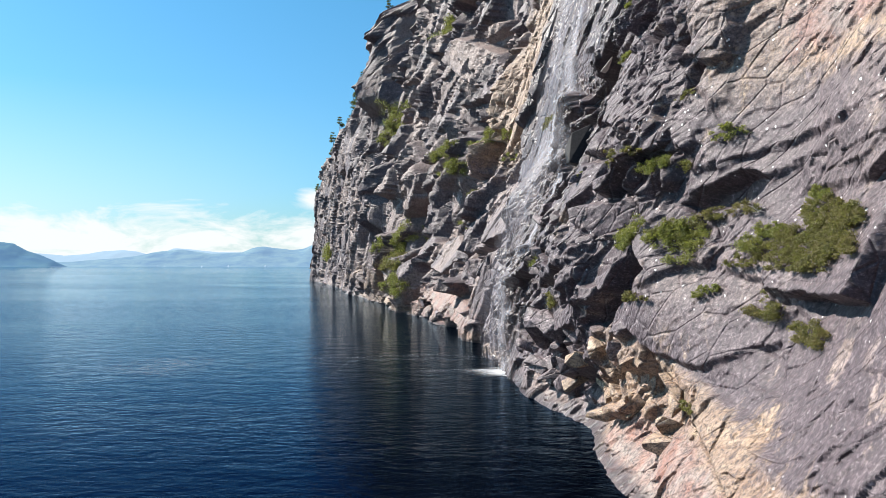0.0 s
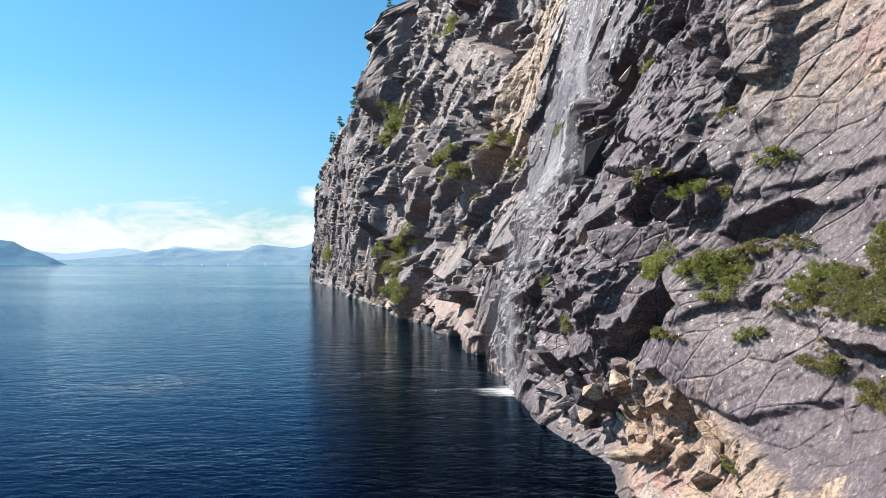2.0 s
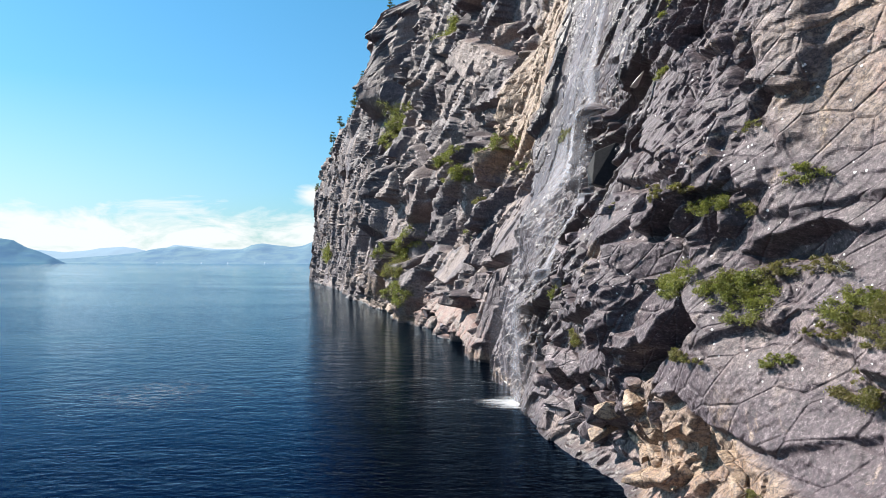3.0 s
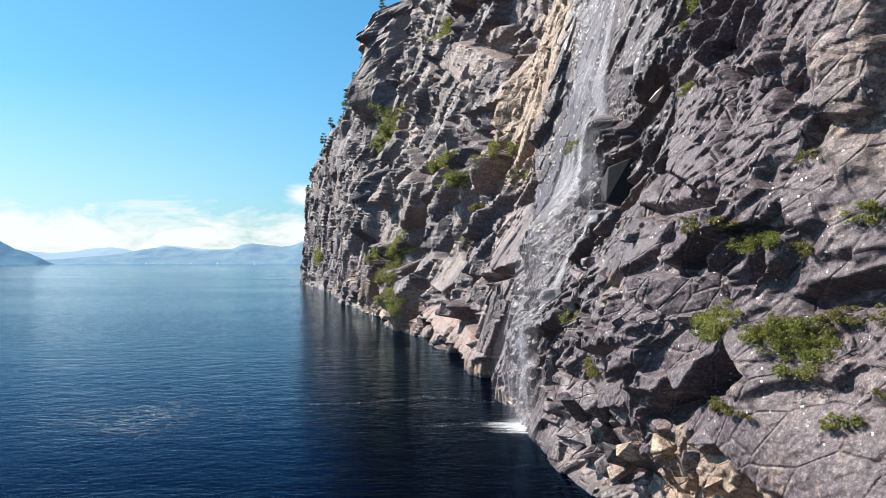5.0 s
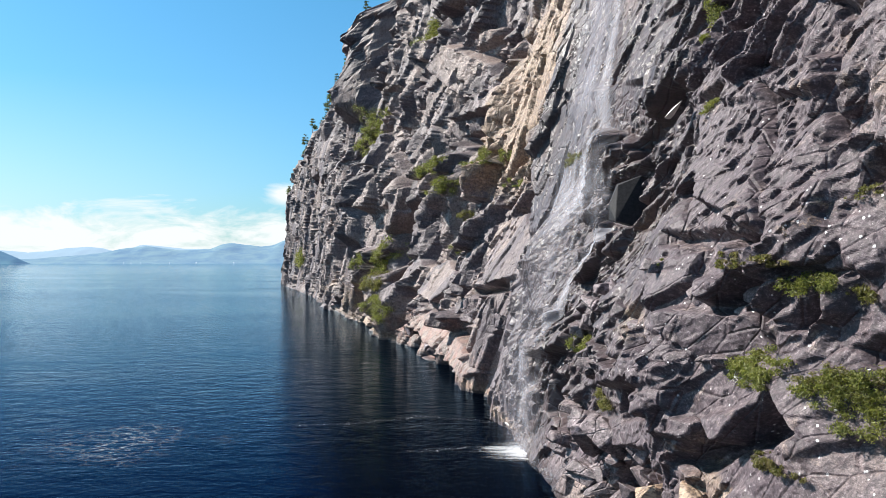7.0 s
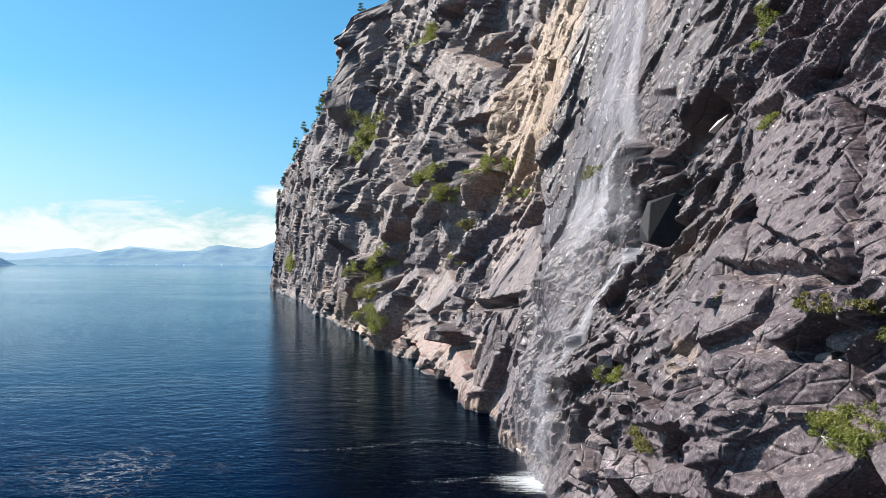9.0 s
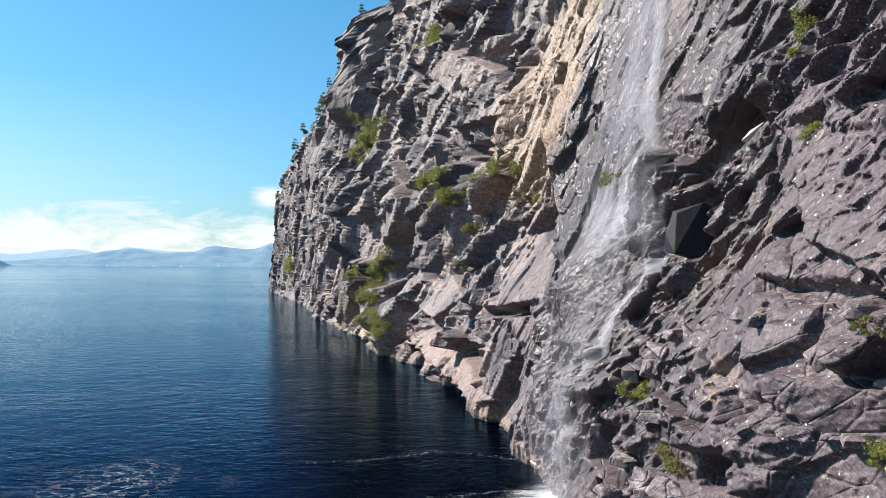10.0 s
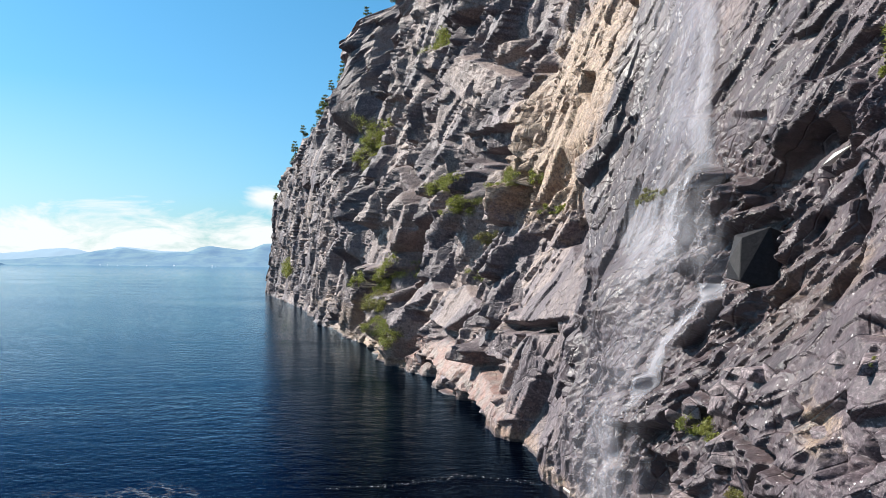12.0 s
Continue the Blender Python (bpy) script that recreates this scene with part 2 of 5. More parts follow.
def leaf_material(name, dark, light, hue_shift):
    m, t, b, out = material(name)
    geo = t.nodes.new("ShaderNodeNewGeometry")
    rnd = geo.outputs["Random Per Island"]
    big = noise_tex(t, geo.outputs["Position"], 1.4, 4, 0.6)
    c = mix(t, rnd, dark, light)
    c = mix(t, ramp(t, big, (0.45, 0.0), (0.7, 0.75)), c, hue_shift)
    t.links.new(c, b.inputs["Base Color"])
    b.inputs["Roughness"].default_value = 0.62
    glow = t.nodes.new("ShaderNodeBsdfTranslucent")
    t.links.new(mix(t, 0.5, c, (0.26, 0.30, 0.05)), glow.inputs["Color"])
    both = t.nodes.new("ShaderNodeMixShader")
    both.inputs[0].default_value = 0.4
    wire(t, (b.outputs[0], both.inputs[1]), (glow.outputs[0], both.inputs[2]), (both.outputs[0], out.inputs["Surface"]))
    return m


LEAF_BIRCH = leaf_material("birch_leaf", (0.045, 0.053, 0.012), (0.185, 0.190, 0.042), (0.210, 0.195, 0.055))
LEAF_HEATH = leaf_material("heath_leaf", (0.045, 0.042, 0.014), (0.148, 0.121, 0.042), (0.158, 0.104, 0.055))
LEAF_PINE = leaf_material("pine_needle", (0.008, 0.018, 0.008), (0.025, 0.042, 0.016), (0.030, 0.040, 0.014))


def bark_material():
    m, t, b, out = material("bark")
    pos = t.nodes.new("ShaderNodeNewGeometry").outputs["Position"]
    n = noise_tex(t, scaled(t, pos, 6, 6, 1.5), 2.0, 6, 0.7)
    t.links.new(mix(t, n, (0.07, 0.05, 0.036), (0.25, 0.20, 0.16)), b.inputs["Base Color"])
    b.inputs["Roughness"].default_value = 0.9
    t.links.new(bump(t, n, 0.7, 0.02), b.inputs["Normal"])
    return m


BARK = bark_material()


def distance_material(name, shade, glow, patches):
    """Land miles off: a plain backdrop, dull woods with paler clearings, the haze of miles of air painted in as a
    bluish glow.
    """
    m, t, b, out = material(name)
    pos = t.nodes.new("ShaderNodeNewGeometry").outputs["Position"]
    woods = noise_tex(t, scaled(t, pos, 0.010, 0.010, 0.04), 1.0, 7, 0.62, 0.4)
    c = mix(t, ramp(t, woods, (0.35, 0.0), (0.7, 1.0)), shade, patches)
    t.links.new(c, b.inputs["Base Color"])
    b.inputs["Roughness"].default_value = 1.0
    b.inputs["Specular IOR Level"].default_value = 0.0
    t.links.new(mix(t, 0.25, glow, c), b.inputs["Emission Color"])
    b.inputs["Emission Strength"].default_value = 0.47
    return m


# the bluer or paler the glow, the more haze is painted over the range
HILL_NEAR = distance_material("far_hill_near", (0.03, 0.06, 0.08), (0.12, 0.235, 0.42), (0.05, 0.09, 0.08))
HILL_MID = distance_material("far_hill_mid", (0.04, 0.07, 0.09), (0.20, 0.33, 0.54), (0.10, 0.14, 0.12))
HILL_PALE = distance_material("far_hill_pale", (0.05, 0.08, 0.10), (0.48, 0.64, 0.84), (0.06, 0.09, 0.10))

# ---- helpers for meshes ----


def part(name, bm, mat, parent, label=""):
    me = bpy.data.meshes.new(name)
    bm.to_mesh(me)
    bm.free()
    me.materials.append(mat)
    ob = new(name, me)
    ob.parent = parent
    return tagged(ob, label=label)


def grid_mesh(name, pts, mat, parent=None, smooth=False, flip=False):
    """A mesh from an array of points, rows x columns x 3."""
    r, c = pts.shape[:2]
    me = bpy.data.meshes.new(name)
    me.vertices.add(r * c)
    me.vertices.foreach_set("co", np.ascontiguousarray(pts, dtype=np.float32).ravel())
    i = (np.arange(r - 1)[:, None] * c + np.arange(c - 1)[None, :]).ravel()
    quad = np.stack([i, i + c, i + c + 1, i + 1] if flip else [i, i + 1, i + c + 1, i + c], axis=1).astype(np.int32)
    me.loops.add(quad.size)
    me.loops.foreach_set("vertex_index", quad.ravel())
    me.polygons.add(len(quad))
    me.polygons.foreach_set("loop_start", np.arange(0, quad.size, 4, dtype=np.int32))
    me.polygons.foreach_set("use_smooth", np.full(len(quad), smooth))
    me.materials.append(mat)
    me.update(calc_edges=True)
    ob = new(name, me)
    if parent is not None:
        ob.parent = parent
    return ob


def value_noise(u, v, seed):
    dice = np.random.RandomState(seed).rand(4096)
    iu, iv = np.floor(u).astype(np.int32), np.floor(v).astype(np.int32)
    fu, fv = u - iu, v - iv
    fu, fv = fu * fu * (3 - 2 * fu), fv * fv * (3 - 2 * fv)

    def at(du, dv):
        return dice[(((iu + du) * 7919) ^ ((iv + dv) * 104729)) & 4095]

    return (at(0, 0) * (1 - fu) + at(1, 0) * fu) * (1 - fv) + (at(0, 1) * (1 - fu) + at(1, 1) * fu) * fv


def fbm(u, v, seed, octaves=4, gain=0.5):
    total, amp, norm = 0, 1.0, 0.0
    for o in range(octaves):
        total = total + amp * value_noise(u * 2 ** o, v * 2 ** o, seed + o * 17)
        norm += amp
        amp *= gain
    return total / norm - 0.5


JOINTS = np.array([(0.75, -0.45), (-0.65, -0.30), (0.10, -0.85), (-0.25, 0.55), (0.95, 0.25), (-0.10, -0.15)])


def facets(u, v, seed, tilt=1.0, edge=0.07):
    """Rock broken along joints: angular cells, each a flat face on one of a few joint directions with a depth of its own. Returns the depth in about -1..1, how far the next cell is, and a number of the cell's own."""
    dice = np.random.RandomState(seed).rand(6, 4096).astype(np.float32)
    iu, iv = np.floor(u).astype(np.int32), np.floor(v).astype(np.int32)
    fu, fv = (u - iu).astype(np.float32), (v - iv).astype(np.float32)
    near, near_h, near_c = np.full(u.shape, 9.0, np.float32), np.zeros(u.shape, np.float32), np.zeros(u.shape, np.float32)
    second, second_h = near.copy(), near_h.copy()
    for du in (-1, 0, 1):
        for dv in (-1, 0, 1):
            pick = (((iu + du) * 7919) ^ ((iv + dv) * 104729)) & 4095
            pu = fu - du - dice[0][pick]
            pv = fv - dv - dice[1][pick]
            r = dice[5][pick]
            gone = np.abs(pu + 0.5 * (r - 0.5) * pv) + 0.9 * np.abs(pv) + 0.35 * dice[4][pick]
            lie = JOINTS[(r * 5.999).astype(np.int32)]
            h = 1.0 * (dice[2][pick] - 0.5) + tilt * ((lie[..., 0] + 0.5 * (dice[3][pick] - 0.5)) * pu + (lie[..., 1] + 0.5 * (dice[4][pick] - 0.5)) * pv)
            first = gone < near
            then = (~first) & (gone < second)
            second, second_h = np.where(first, near, np.where(then, gone, second)), np.where(first, near_h, np.where(then, h, second_h))
            near, near_h, near_c = np.where(first, gone, near), np.where(first, h, near_h), np.where(first, r, near_c)
    gap = second - near
    blend = 0.5 * (1 - np.clip(gap / edge, 0, 1))
    return near_h * (1 - blend) + second_h * blend, gap, near_c


def smooth01(a, b, x):
    t = np.clip((x - a) / (b - a), 0, 1)
    return t * t * (3 - 2 * t)


# ---- the cliff ----
SHORE_Y = [-30, 0, 14, 20, 30, 36.5, 50, 60, 70, 80, 97, 124, 158, 204, 240, 300, 345, 430]
SHORE_X = [9.5, 7.9, 6.9, 6.4, 5.5, 4.7, 3.4, 2.0, 0.3, -1.9, -7, -14.6, -25, -35.3, -45.5, -63, -74.5, -74]
LEAN_Y = [-30, 8, 14, 24, 40, 60, 80, 97, 121, 141, 155, 200, 430]
LEAN_A = [0.45, 0.42, 0.30, 0.23, 0.22, 0.24, 0.29, 0.23, 0.18, 0.16, 0.09, 0.05, 0.02]
RIM_Y = [-30, 100, 135, 145, 152, 165, 200, 228, 256, 292, 318, 330, 338, 350, 430]
RIM_Z = [48, 66, 64, 56, 49.5, 48, 49, 47, 43, 40, 27, 15, 8, 4, 3]


def soft_interp(y, ys, zs, reach):
    return (np.interp(y - reach, ys, zs) + 2 * np.interp(y, ys, zs) + np.interp(y + reach, ys, zs)) / 4


SWELLS, SLABS = [], []


def swell(yc, zc, ly, lz, out):
    """A broad bulge (or, with a minus, a hollow) of the whole wall."""
    SWELLS.append((yc, zc, ly, lz, out))


swell(11, 4.5, 3.5, 3, -1.12)
swell(12.5, 8.7, 1.8, 2, -0.6)
swell(16.5, 1.8, 3.5, 1.6, -1.18)
swell(16.8, 6, 2.2, 1.6, 0.73)
swell(18.3, 9.4, 2.4, 1.8, 1.28)
swell(15.2, 6.4, 1.2, 1.2, -0.71)
swell(22.5, 6.5, 2.6, 2.2, 1.48)
swell(23.5, 9.8, 3, 1.8, 1.04)
swell(24.5, 1, 4.5, 1.6, -1.65)
swell(27.5, 7, 2.8, 2, 1.75)
swell(29.5, 12.8, 2.8, 1.8, -0.71)
swell(33, 5.8, 3, 2.2, 0.59)
swell(38, 5.5, 4, 2.5, 0.79)
swell(42, 9.4, 3, 2, 1.61)
swell(43.5, 3.5, 4, 2.2, 0.76)
swell(33, 16, 4, 2.5, 0.37)
swell(41, 15, 4, 2.5, 0.31)
swell(56, 7, 5, 3, 0.72)
swell(55, 20, 6, 4, 0.52)


def base_x(y, z):
    x = soft_interp(y, SHORE_Y, SHORE_X, 2.0) + soft_interp(y, LEAN_Y, LEAN_A, 3.0) * z
    for yc, zc, ly, lz, out in SWELLS:
        x = x - out * np.exp(-((y - yc) / ly) ** 2 - ((z - zc) / lz) ** 2)
    x = x + 0.006 * smooth01(115, 150, y) * np.maximum(z - 30, 0) ** 2
    # the brow where the upright wall breaks off beside the orange face
    return x - 1.6 * np.exp(-((y - 15.2) / np.where(y < 15.2, 1.5, 6.0)) ** 2 - ((z - 13.5) / np.where(z < 13.5, 2.9, 4.0)) ** 2)


def block(y, z, yc, zc, ly, lz, out, slant=0.0, soft=0.15, top=0.0):
    """A slab or hollow in the face: centre, half sizes, how far it stands out, its slant in degrees."""
    c, s = math.cos(radians(slant)), math.sin(radians(slant))
    a, b = ((y - yc) * c + (z - zc) * s) / ly, (-(y - yc) * s + (z - zc) * c) / lz
    inside = smooth01(1 + soft, 1 - soft, np.maximum(np.abs(a), np.abs(b)))
    return inside * (out + top * b * lz)


FEATURES, PLANES = [], []


def feature(*args, **kw):
    FEATURES.append((args, kw))


def plane(yc, zc, ly, lz, out, lean_y, lean_z, hold, slant=0.0):
    """A smoother slab: it takes the place of the broken relief inside its outline."""
    PLANES.append((yc, zc, ly, lz, out, lean_y, lean_z, hold, slant))


# smoother slabs: along the shore, height, half length, half height, stand-out, tilts, how fully they replace the relief
plane(61.8, 23.9, 10.9, 5.5, 0.3, 0, 0, 0.72, slant=0)  # tan wall beside the fall
plane(53.5, 9.0, 9.0, 1.5, 0.2, 0, 0, 0.6, slant=0)  # upright slabs
plane(38.2, 8.9, 4.9, 2.7, 0.1, 0, 0, 0.55, slant=0)  # smooth wet wall
plane(122.8, 13.4, 8.7, 2.8, 0.2, 0.1, 0, 0.8, slant=0)  # flat grey face
plane(119.3, 42.2, 9.6, 3.8, -1.2, 0.1, 0, 0.8, slant=0)  # shaded recess
plane(10.5, 11.5, 5.5, 3.2, 0.0, 0.04, -0.12, 0.85, slant=-10)  # orange wall
plane(11.5, 1.5, 5.0, 0.85, 0.15, 0.0, -0.1, 0.7, slant=9)  # tan bed
# blocks and hollows: along the shore, height, half length, half height, stand-out
feature(77.2, 0.6, 2.4, 0.5, -1.50, slant=0, soft=0.25)  # low cave at the water
feature(92.6, 3.8, 1.6, 2.0, -1.60, slant=0, soft=0.25)  # deep cleft
feature(102.1, 7.8, 6.5, 1.6, -3.00, slant=-25, soft=0.25)
feature(104.3, 13.2, 7.0, 2.5, -3.50, slant=-25, soft=0.25)
feature(82.8, 21.2, 7.2, 1.0, -2.50, slant=0, soft=0.25)  # under the bulge
feature(148.5, 43.6, 5.0, 8.9, 4.25, slant=0, soft=0.22)  # buttress
feature(132.3, 44.0, 4.0, 5.3, 2.11, slant=0, soft=0.22)
feature(175.8, 37.0, 20.6, 8.2, -2.50, slant=0, soft=0.25)
feature(134.9, 17.1, 5.0, 5.0, 2.75, slant=0, soft=0.22)
feature(77.4, 15.8, 3.0, 1.5, 1.61, slant=0, soft=0.22)
feature(12.2, 2.4, 3.4, 0.42, 0.24, slant=8, soft=0.4)  # beds of the pale band and their joints
feature(14.0, 1.2, 5.0, 0.42, 0.16, slant=8, soft=0.4)
feature(12.6, 1.95, 3.4, 0.05, -0.14, slant=8, soft=0.3)
feature(13.7, 2.5, 0.06, 0.5, -0.10, slant=-20, soft=0.3)
feature(11.6, 2.2, 0.05, 0.5, -0.10, slant=-15, soft=0.3)
feature(12.9, 1.2, 0.05, 0.5, -0.10, slant=-25, soft=0.3)
feature(15.4, 1.2, 0.06, 0.6, -0.10, slant=-20, soft=0.3)



def slab(out, lean_y, lean_z, *corners):
    """A flat-faced block, or with a minus the gap left by one: how far it stands out, its tilts, its outline along the shore and up."""
    SLABS.append((out, lean_y, lean_z, corners))


slab(0.5, 0.1, -0.1, (14.2, 10.7), (15.4, 10.2), (15.4, 13), (14.2, 13))  # brow of the orange wall
slab(0.6, 0.05, -0.35, (20.7, 8.5), (17.1, 8.6), (17.9, 7.8), (20.3, 7.9))  # block on the ledge, its shaded side and the gap behind it
slab(-0.55, 0.3, 0.1, (18.8, 8.6), (18.1, 8.6), (18.8, 7.9), (19.9, 7.4), (20.2, 7.7))
slab(0.35, 0.1, -0.4, (17.9, 7.6), (17, 8.1), (17, 7.8), (17.6, 7.5))
slab(-0.9, 0.2, 0.1, (18.5, 8.6), (17.8, 8.4), (18.4, 7.6), (19.1, 7.4))
slab(-0.9, 0.2, 0.1, (18.8, 7.4), (17.8, 7.3), (17.8, 6.9), (18.9, 7))
slab(0.2, 0.25, 0.35, (21.9, 7.7), (18.8, 7.7), (18.2, 6.9), (20.4, 6.6), (21.5, 7.1))  # dark foliated underside of the block
slab(-0.5, 0.3, 0, (17.1, 7.6), (16.5, 8.3), (16.4, 8), (16.8, 7.6))
slab(0.5, 0.1, -0.3, (16.1, 9.2), (15.4, 9.6), (15, 9.4), (15.2, 8.8), (15.6, 8.6))  # pale broken blocks over the ledge
slab(0.3, 0.05, -0.25, (15.5, 8.1), (14.6, 8.2), (14.6, 7.3), (15.6, 7.3))
slab(0.45, 0.05, -0.25, (14.9, 10), (14.4, 10.2), (14.4, 9.7), (14.9, 9.5))
slab(0.5, 0.05, -0.3, (19.9, 5.4), (17, 6.3), (16.1, 6.3), (16.1, 5.5), (16.8, 5.7), (17.9, 4.9), (19.1, 4.9))  # leaning block and the black gaps under it
slab(-1, 0.3, 0.1, (17.4, 6.2), (16.7, 5.7), (17.5, 5.1), (18.9, 4.8))
slab(-1.1, 0.3, 0.1, (20, 5), (19.1, 4.8), (20.1, 4.3), (20.9, 3.9), (21.9, 3.9), (20.9, 4.5))
slab(0.3, 0.06, -0.1, (26.8, 13.7), (17, 12.1), (16.7, 9.8), (18.6, 9.6), (22.1, 10.4))  # tall lichened slab between two upright cracks
slab(0.35, 0.05, -0.25, (23.9, 13.7), (16.8, 13), (16.8, 12.1), (23.8, 13.2))
slab(-0.7, 0.1, 0, (21, 13.1), (20.2, 12.9), (17.7, 9.4), (17.9, 9.4))
slab(-0.8, 0.1, 0, (18.2, 14.2), (17, 13.8), (16.6, 11.3), (16.9, 11.3))
slab(-0.6, 0.1, 0, (30.5, 13.6), (30.1, 13.7), (29.6, 11.9), (29, 11.1), (30, 11.3))
slab(0.45, 0, -0.3, (28.8, 13.6), (25.6, 14.5), (22.2, 14.5), (22.3, 14.1), (25.1, 13.7))  # pale ramp and the slot under it
slab(-1.1, 0.2, 0.1, (27.2, 15.2), (29.5, 14.7), (32.2, 13.6), (33.3, 13.2), (33.6, 13.6), (31.5, 14.5), (29.2, 15.1))
slab(-0.3, 0.12, 0.2, (40.2, 16.9), (32.9, 15.8), (32.6, 14.2), (33.9, 13.6), (38, 14.8), (39.8, 16))  # smooth dark wet overhang beside the fall
slab(-0.8, 0.1, 0.2, (23.7, 9.6), (21.6, 9.6), (18.2, 9.3), (18.4, 8.8), (21.1, 9.1), (23.1, 9))  # shadowed band over the block
slab(0.4, 0.05, -0.2, (15.8, 11.4), (15.1, 11.5), (15.3, 11), (16.1, 11))  # tan blocks of the upper wall
slab(0.25, 0.05, -0.2, (16.4, 10.9), (15.5, 10.9), (14.6, 10.6), (15.1, 10.2), (16.4, 10.2))
slab(-0.45, 0.3, 0, (15.7, 10.7), (15.2, 10.8), (15.4, 10.3), (15.7, 10.2))
slab(0.5, 0.05, -0.35, (25.9, 6), (21.9, 6.6), (21.3, 5.9), (26.6, 5.1))  # tumbled blocks at the foot of the outcrop
slab(0.5, 0.1, -0.3, (22.7, 5.5), (21.2, 5.8), (21.2, 5.3), (22.7, 4.8))
slab(-1.1, 0.2, 0.1, (35.8, 4.2), (33.1, 4.1), (33.5, 2.2), (35.9, 2.7))
slab(-0.8, 0.2, 0, (25.6, 5), (22.6, 5.8), (24.3, 4.6), (26.2, 4.4))
slab(0.45, 0.05, -0.3, (29, 3.6), (22.3, 4.9), (23.6, 3.8), (28.5, 2.8))
slab(0.35, 0.05, -0.3, (21.4, 5.2), (20.3, 5.2), (20.7, 4.6), (22, 4.6))
slab(0.35, 0.05, -0.2, (22, 7), (21.2, 7), (20.9, 6.5), (21.7, 5.9))
slab(-0.45, 0.1, 0, (35.4, 7.1), (34.4, 7.1), (24.4, 6.2), (25.3, 6))
slab(-0.6, 0.2, 0, (22.8, 7), (22.3, 7.1), (21.4, 6.5), (21.7, 6.4))
slab(0.5, 0.1, -0.3, (26.5, 1.9), (21.4, 3.5), (21.1, 3.1), (26.7, 1.4))
slab(0.45, 0.1, -0.3, (18.6, 4.2), (17.4, 4.2), (18.3, 3.7), (19.1, 3.7))
slab(0.45, 0, -0.25, (29.8, 13.2), (27.2, 13.9), (27.1, 13.4), (30, 12.2), (30.5, 11.6))  # slabs of the ramp and the black slots between them
slab(-1.2, 0.2, 0.1, (33.9, 13.3), (30.9, 15), (29.9, 14.9), (32.6, 12.8), (33.5, 12.9))
slab(-0.9, 0.2, 0, (29.4, 14.8), (27.9, 14.7), (27.7, 14.4), (29.5, 14.5))
slab(-0.9, 0.2, 0, (29.9, 13.4), (27.7, 14.2), (27.9, 13.7), (29.7, 13.3))
slab(-0.9, 0.15, 0, (27.6, 10.9), (27.7, 12.9), (27.2, 12.6), (26.9, 11.3), (27.5, 10.7))
slab(-0.9, 0.2, 0, (22.4, 7.2), (21.9, 7), (21.9, 6.7), (22.2, 6.7))
slab(-1.2, 0.2, 0, (35, 3.7), (32.8, 4.8), (32.8, 3.6), (34.6, 2.5))
slab(0.45, 0.05, -0.3, (25.5, 6.3), (24.6, 6.7), (24.3, 6.2), (25.8, 5.7))
slab(0.35, 0.05, -0.25, (22.1, 6.8), (21.6, 7.1), (21.3, 6.4), (22, 6.3))
slab(0.4, 0.05, -0.25, (22.6, 6), (21.7, 6.4), (21.6, 6), (22.6, 5.6))
slab(0.3, 0.05, -0.2, (22.8, 8.9), (21.3, 9.2), (21.4, 8.3), (22.9, 7.7), (23.3, 8.2))
slab(-0.4, 0.1, 0, (31.8, 6.8), (31.1, 6.9), (24.8, 6), (25.2, 5.9))
slab(-1, 0.2, 0.1, (55.4, 14.1), (52.4, 14.3), (51, 12.6), (53.1, 12.3))  # clefts left of the fall
slab(-1.3, 0.1, 0, (65.2, 6.7), (52.9, 7.6), (52.6, 7.2), (64.2, 6.2))
slab(-1.3, 0.2, 0, (67.4, 4.2), (64.3, 4.7), (61.7, 2.2), (64.6, 2.4))
slab(-1.2, 0.2, 0, (62.8, 23.8), (59.6, 23.1), (56.6, 20.5), (58.4, 20.7), (63.1, 22.6))
slab(-1.6, 0.2, 0, (83.4, 33.2), (80.3, 32.6), (75.2, 27), (80.5, 27.8))
slab(0.3, 0, -0.3, (15.9, 7.5), (14.1, 8.2), (9.7, 8.7), (9.4, 8), (12.9, 7.8), (14.4, 7.4))  # grey ramp over the heather ledge
slab(0.25, 0, -0.35, (12.0, 7.3), (8.2, 7.3), (8.2, 5.2), (12.0, 5.2))  # sloping ledge under the heather
slab(-0.35, 0.1, 0.3, (15.9, 7.3), (13.9, 7.9), (13.2, 7.7), (13.7, 7.3), (15.7, 7.1))
slab(0.15, 0.02, -0.1, (18.3, 4.3), (15.3, 5.8), (12.4, 5.4), (11.9, 4.2), (13.7, 3.4), (16.6, 3.5))  # broad pale slab sloping to the water
slab(-0.1, 0.02, -0.1, (12.1, 4), (11.6, 4.2), (10.4, 3.2), (11.3, 3.3))
slab(-0.4, 0.2, 0, (26.6, 0.6), (24.1, 0.8), (22.9, 0.5), (25.9, 0.4))  # recesses in the tan beds
slab(0.3, 0.05, -0.25, (26.9, 1), (24, 1.7), (21.5, 1.5), (24.7, 0.8))
slab(0.3, 0.05, -0.25, (19.1, 3.3), (17.2, 3.8), (17.5, 2.9), (19.1, 2.7))
slab(1.4, 0.25, 0.15, (98.4, 30.7), (95.3, 33.1), (86.8, 29.1), (84.7, 26), (91.1, 26.2))  # smooth bulging face high on the wall, the pale face and the gap under it
slab(-1.4, 0.2, 0, (113.8, 35.8), (110.1, 34.8), (106, 27.9), (108.8, 28.4))
slab(0.9, 0, -0.2, (89.7, 26.2), (79.8, 25.9), (75.1, 23.4), (86.7, 23.6), (90.8, 23.8))
slab(-1.2, 0.2, 0.3, (96.4, 24.2), (83.4, 23.9), (81, 20.5), (90.2, 21.2))
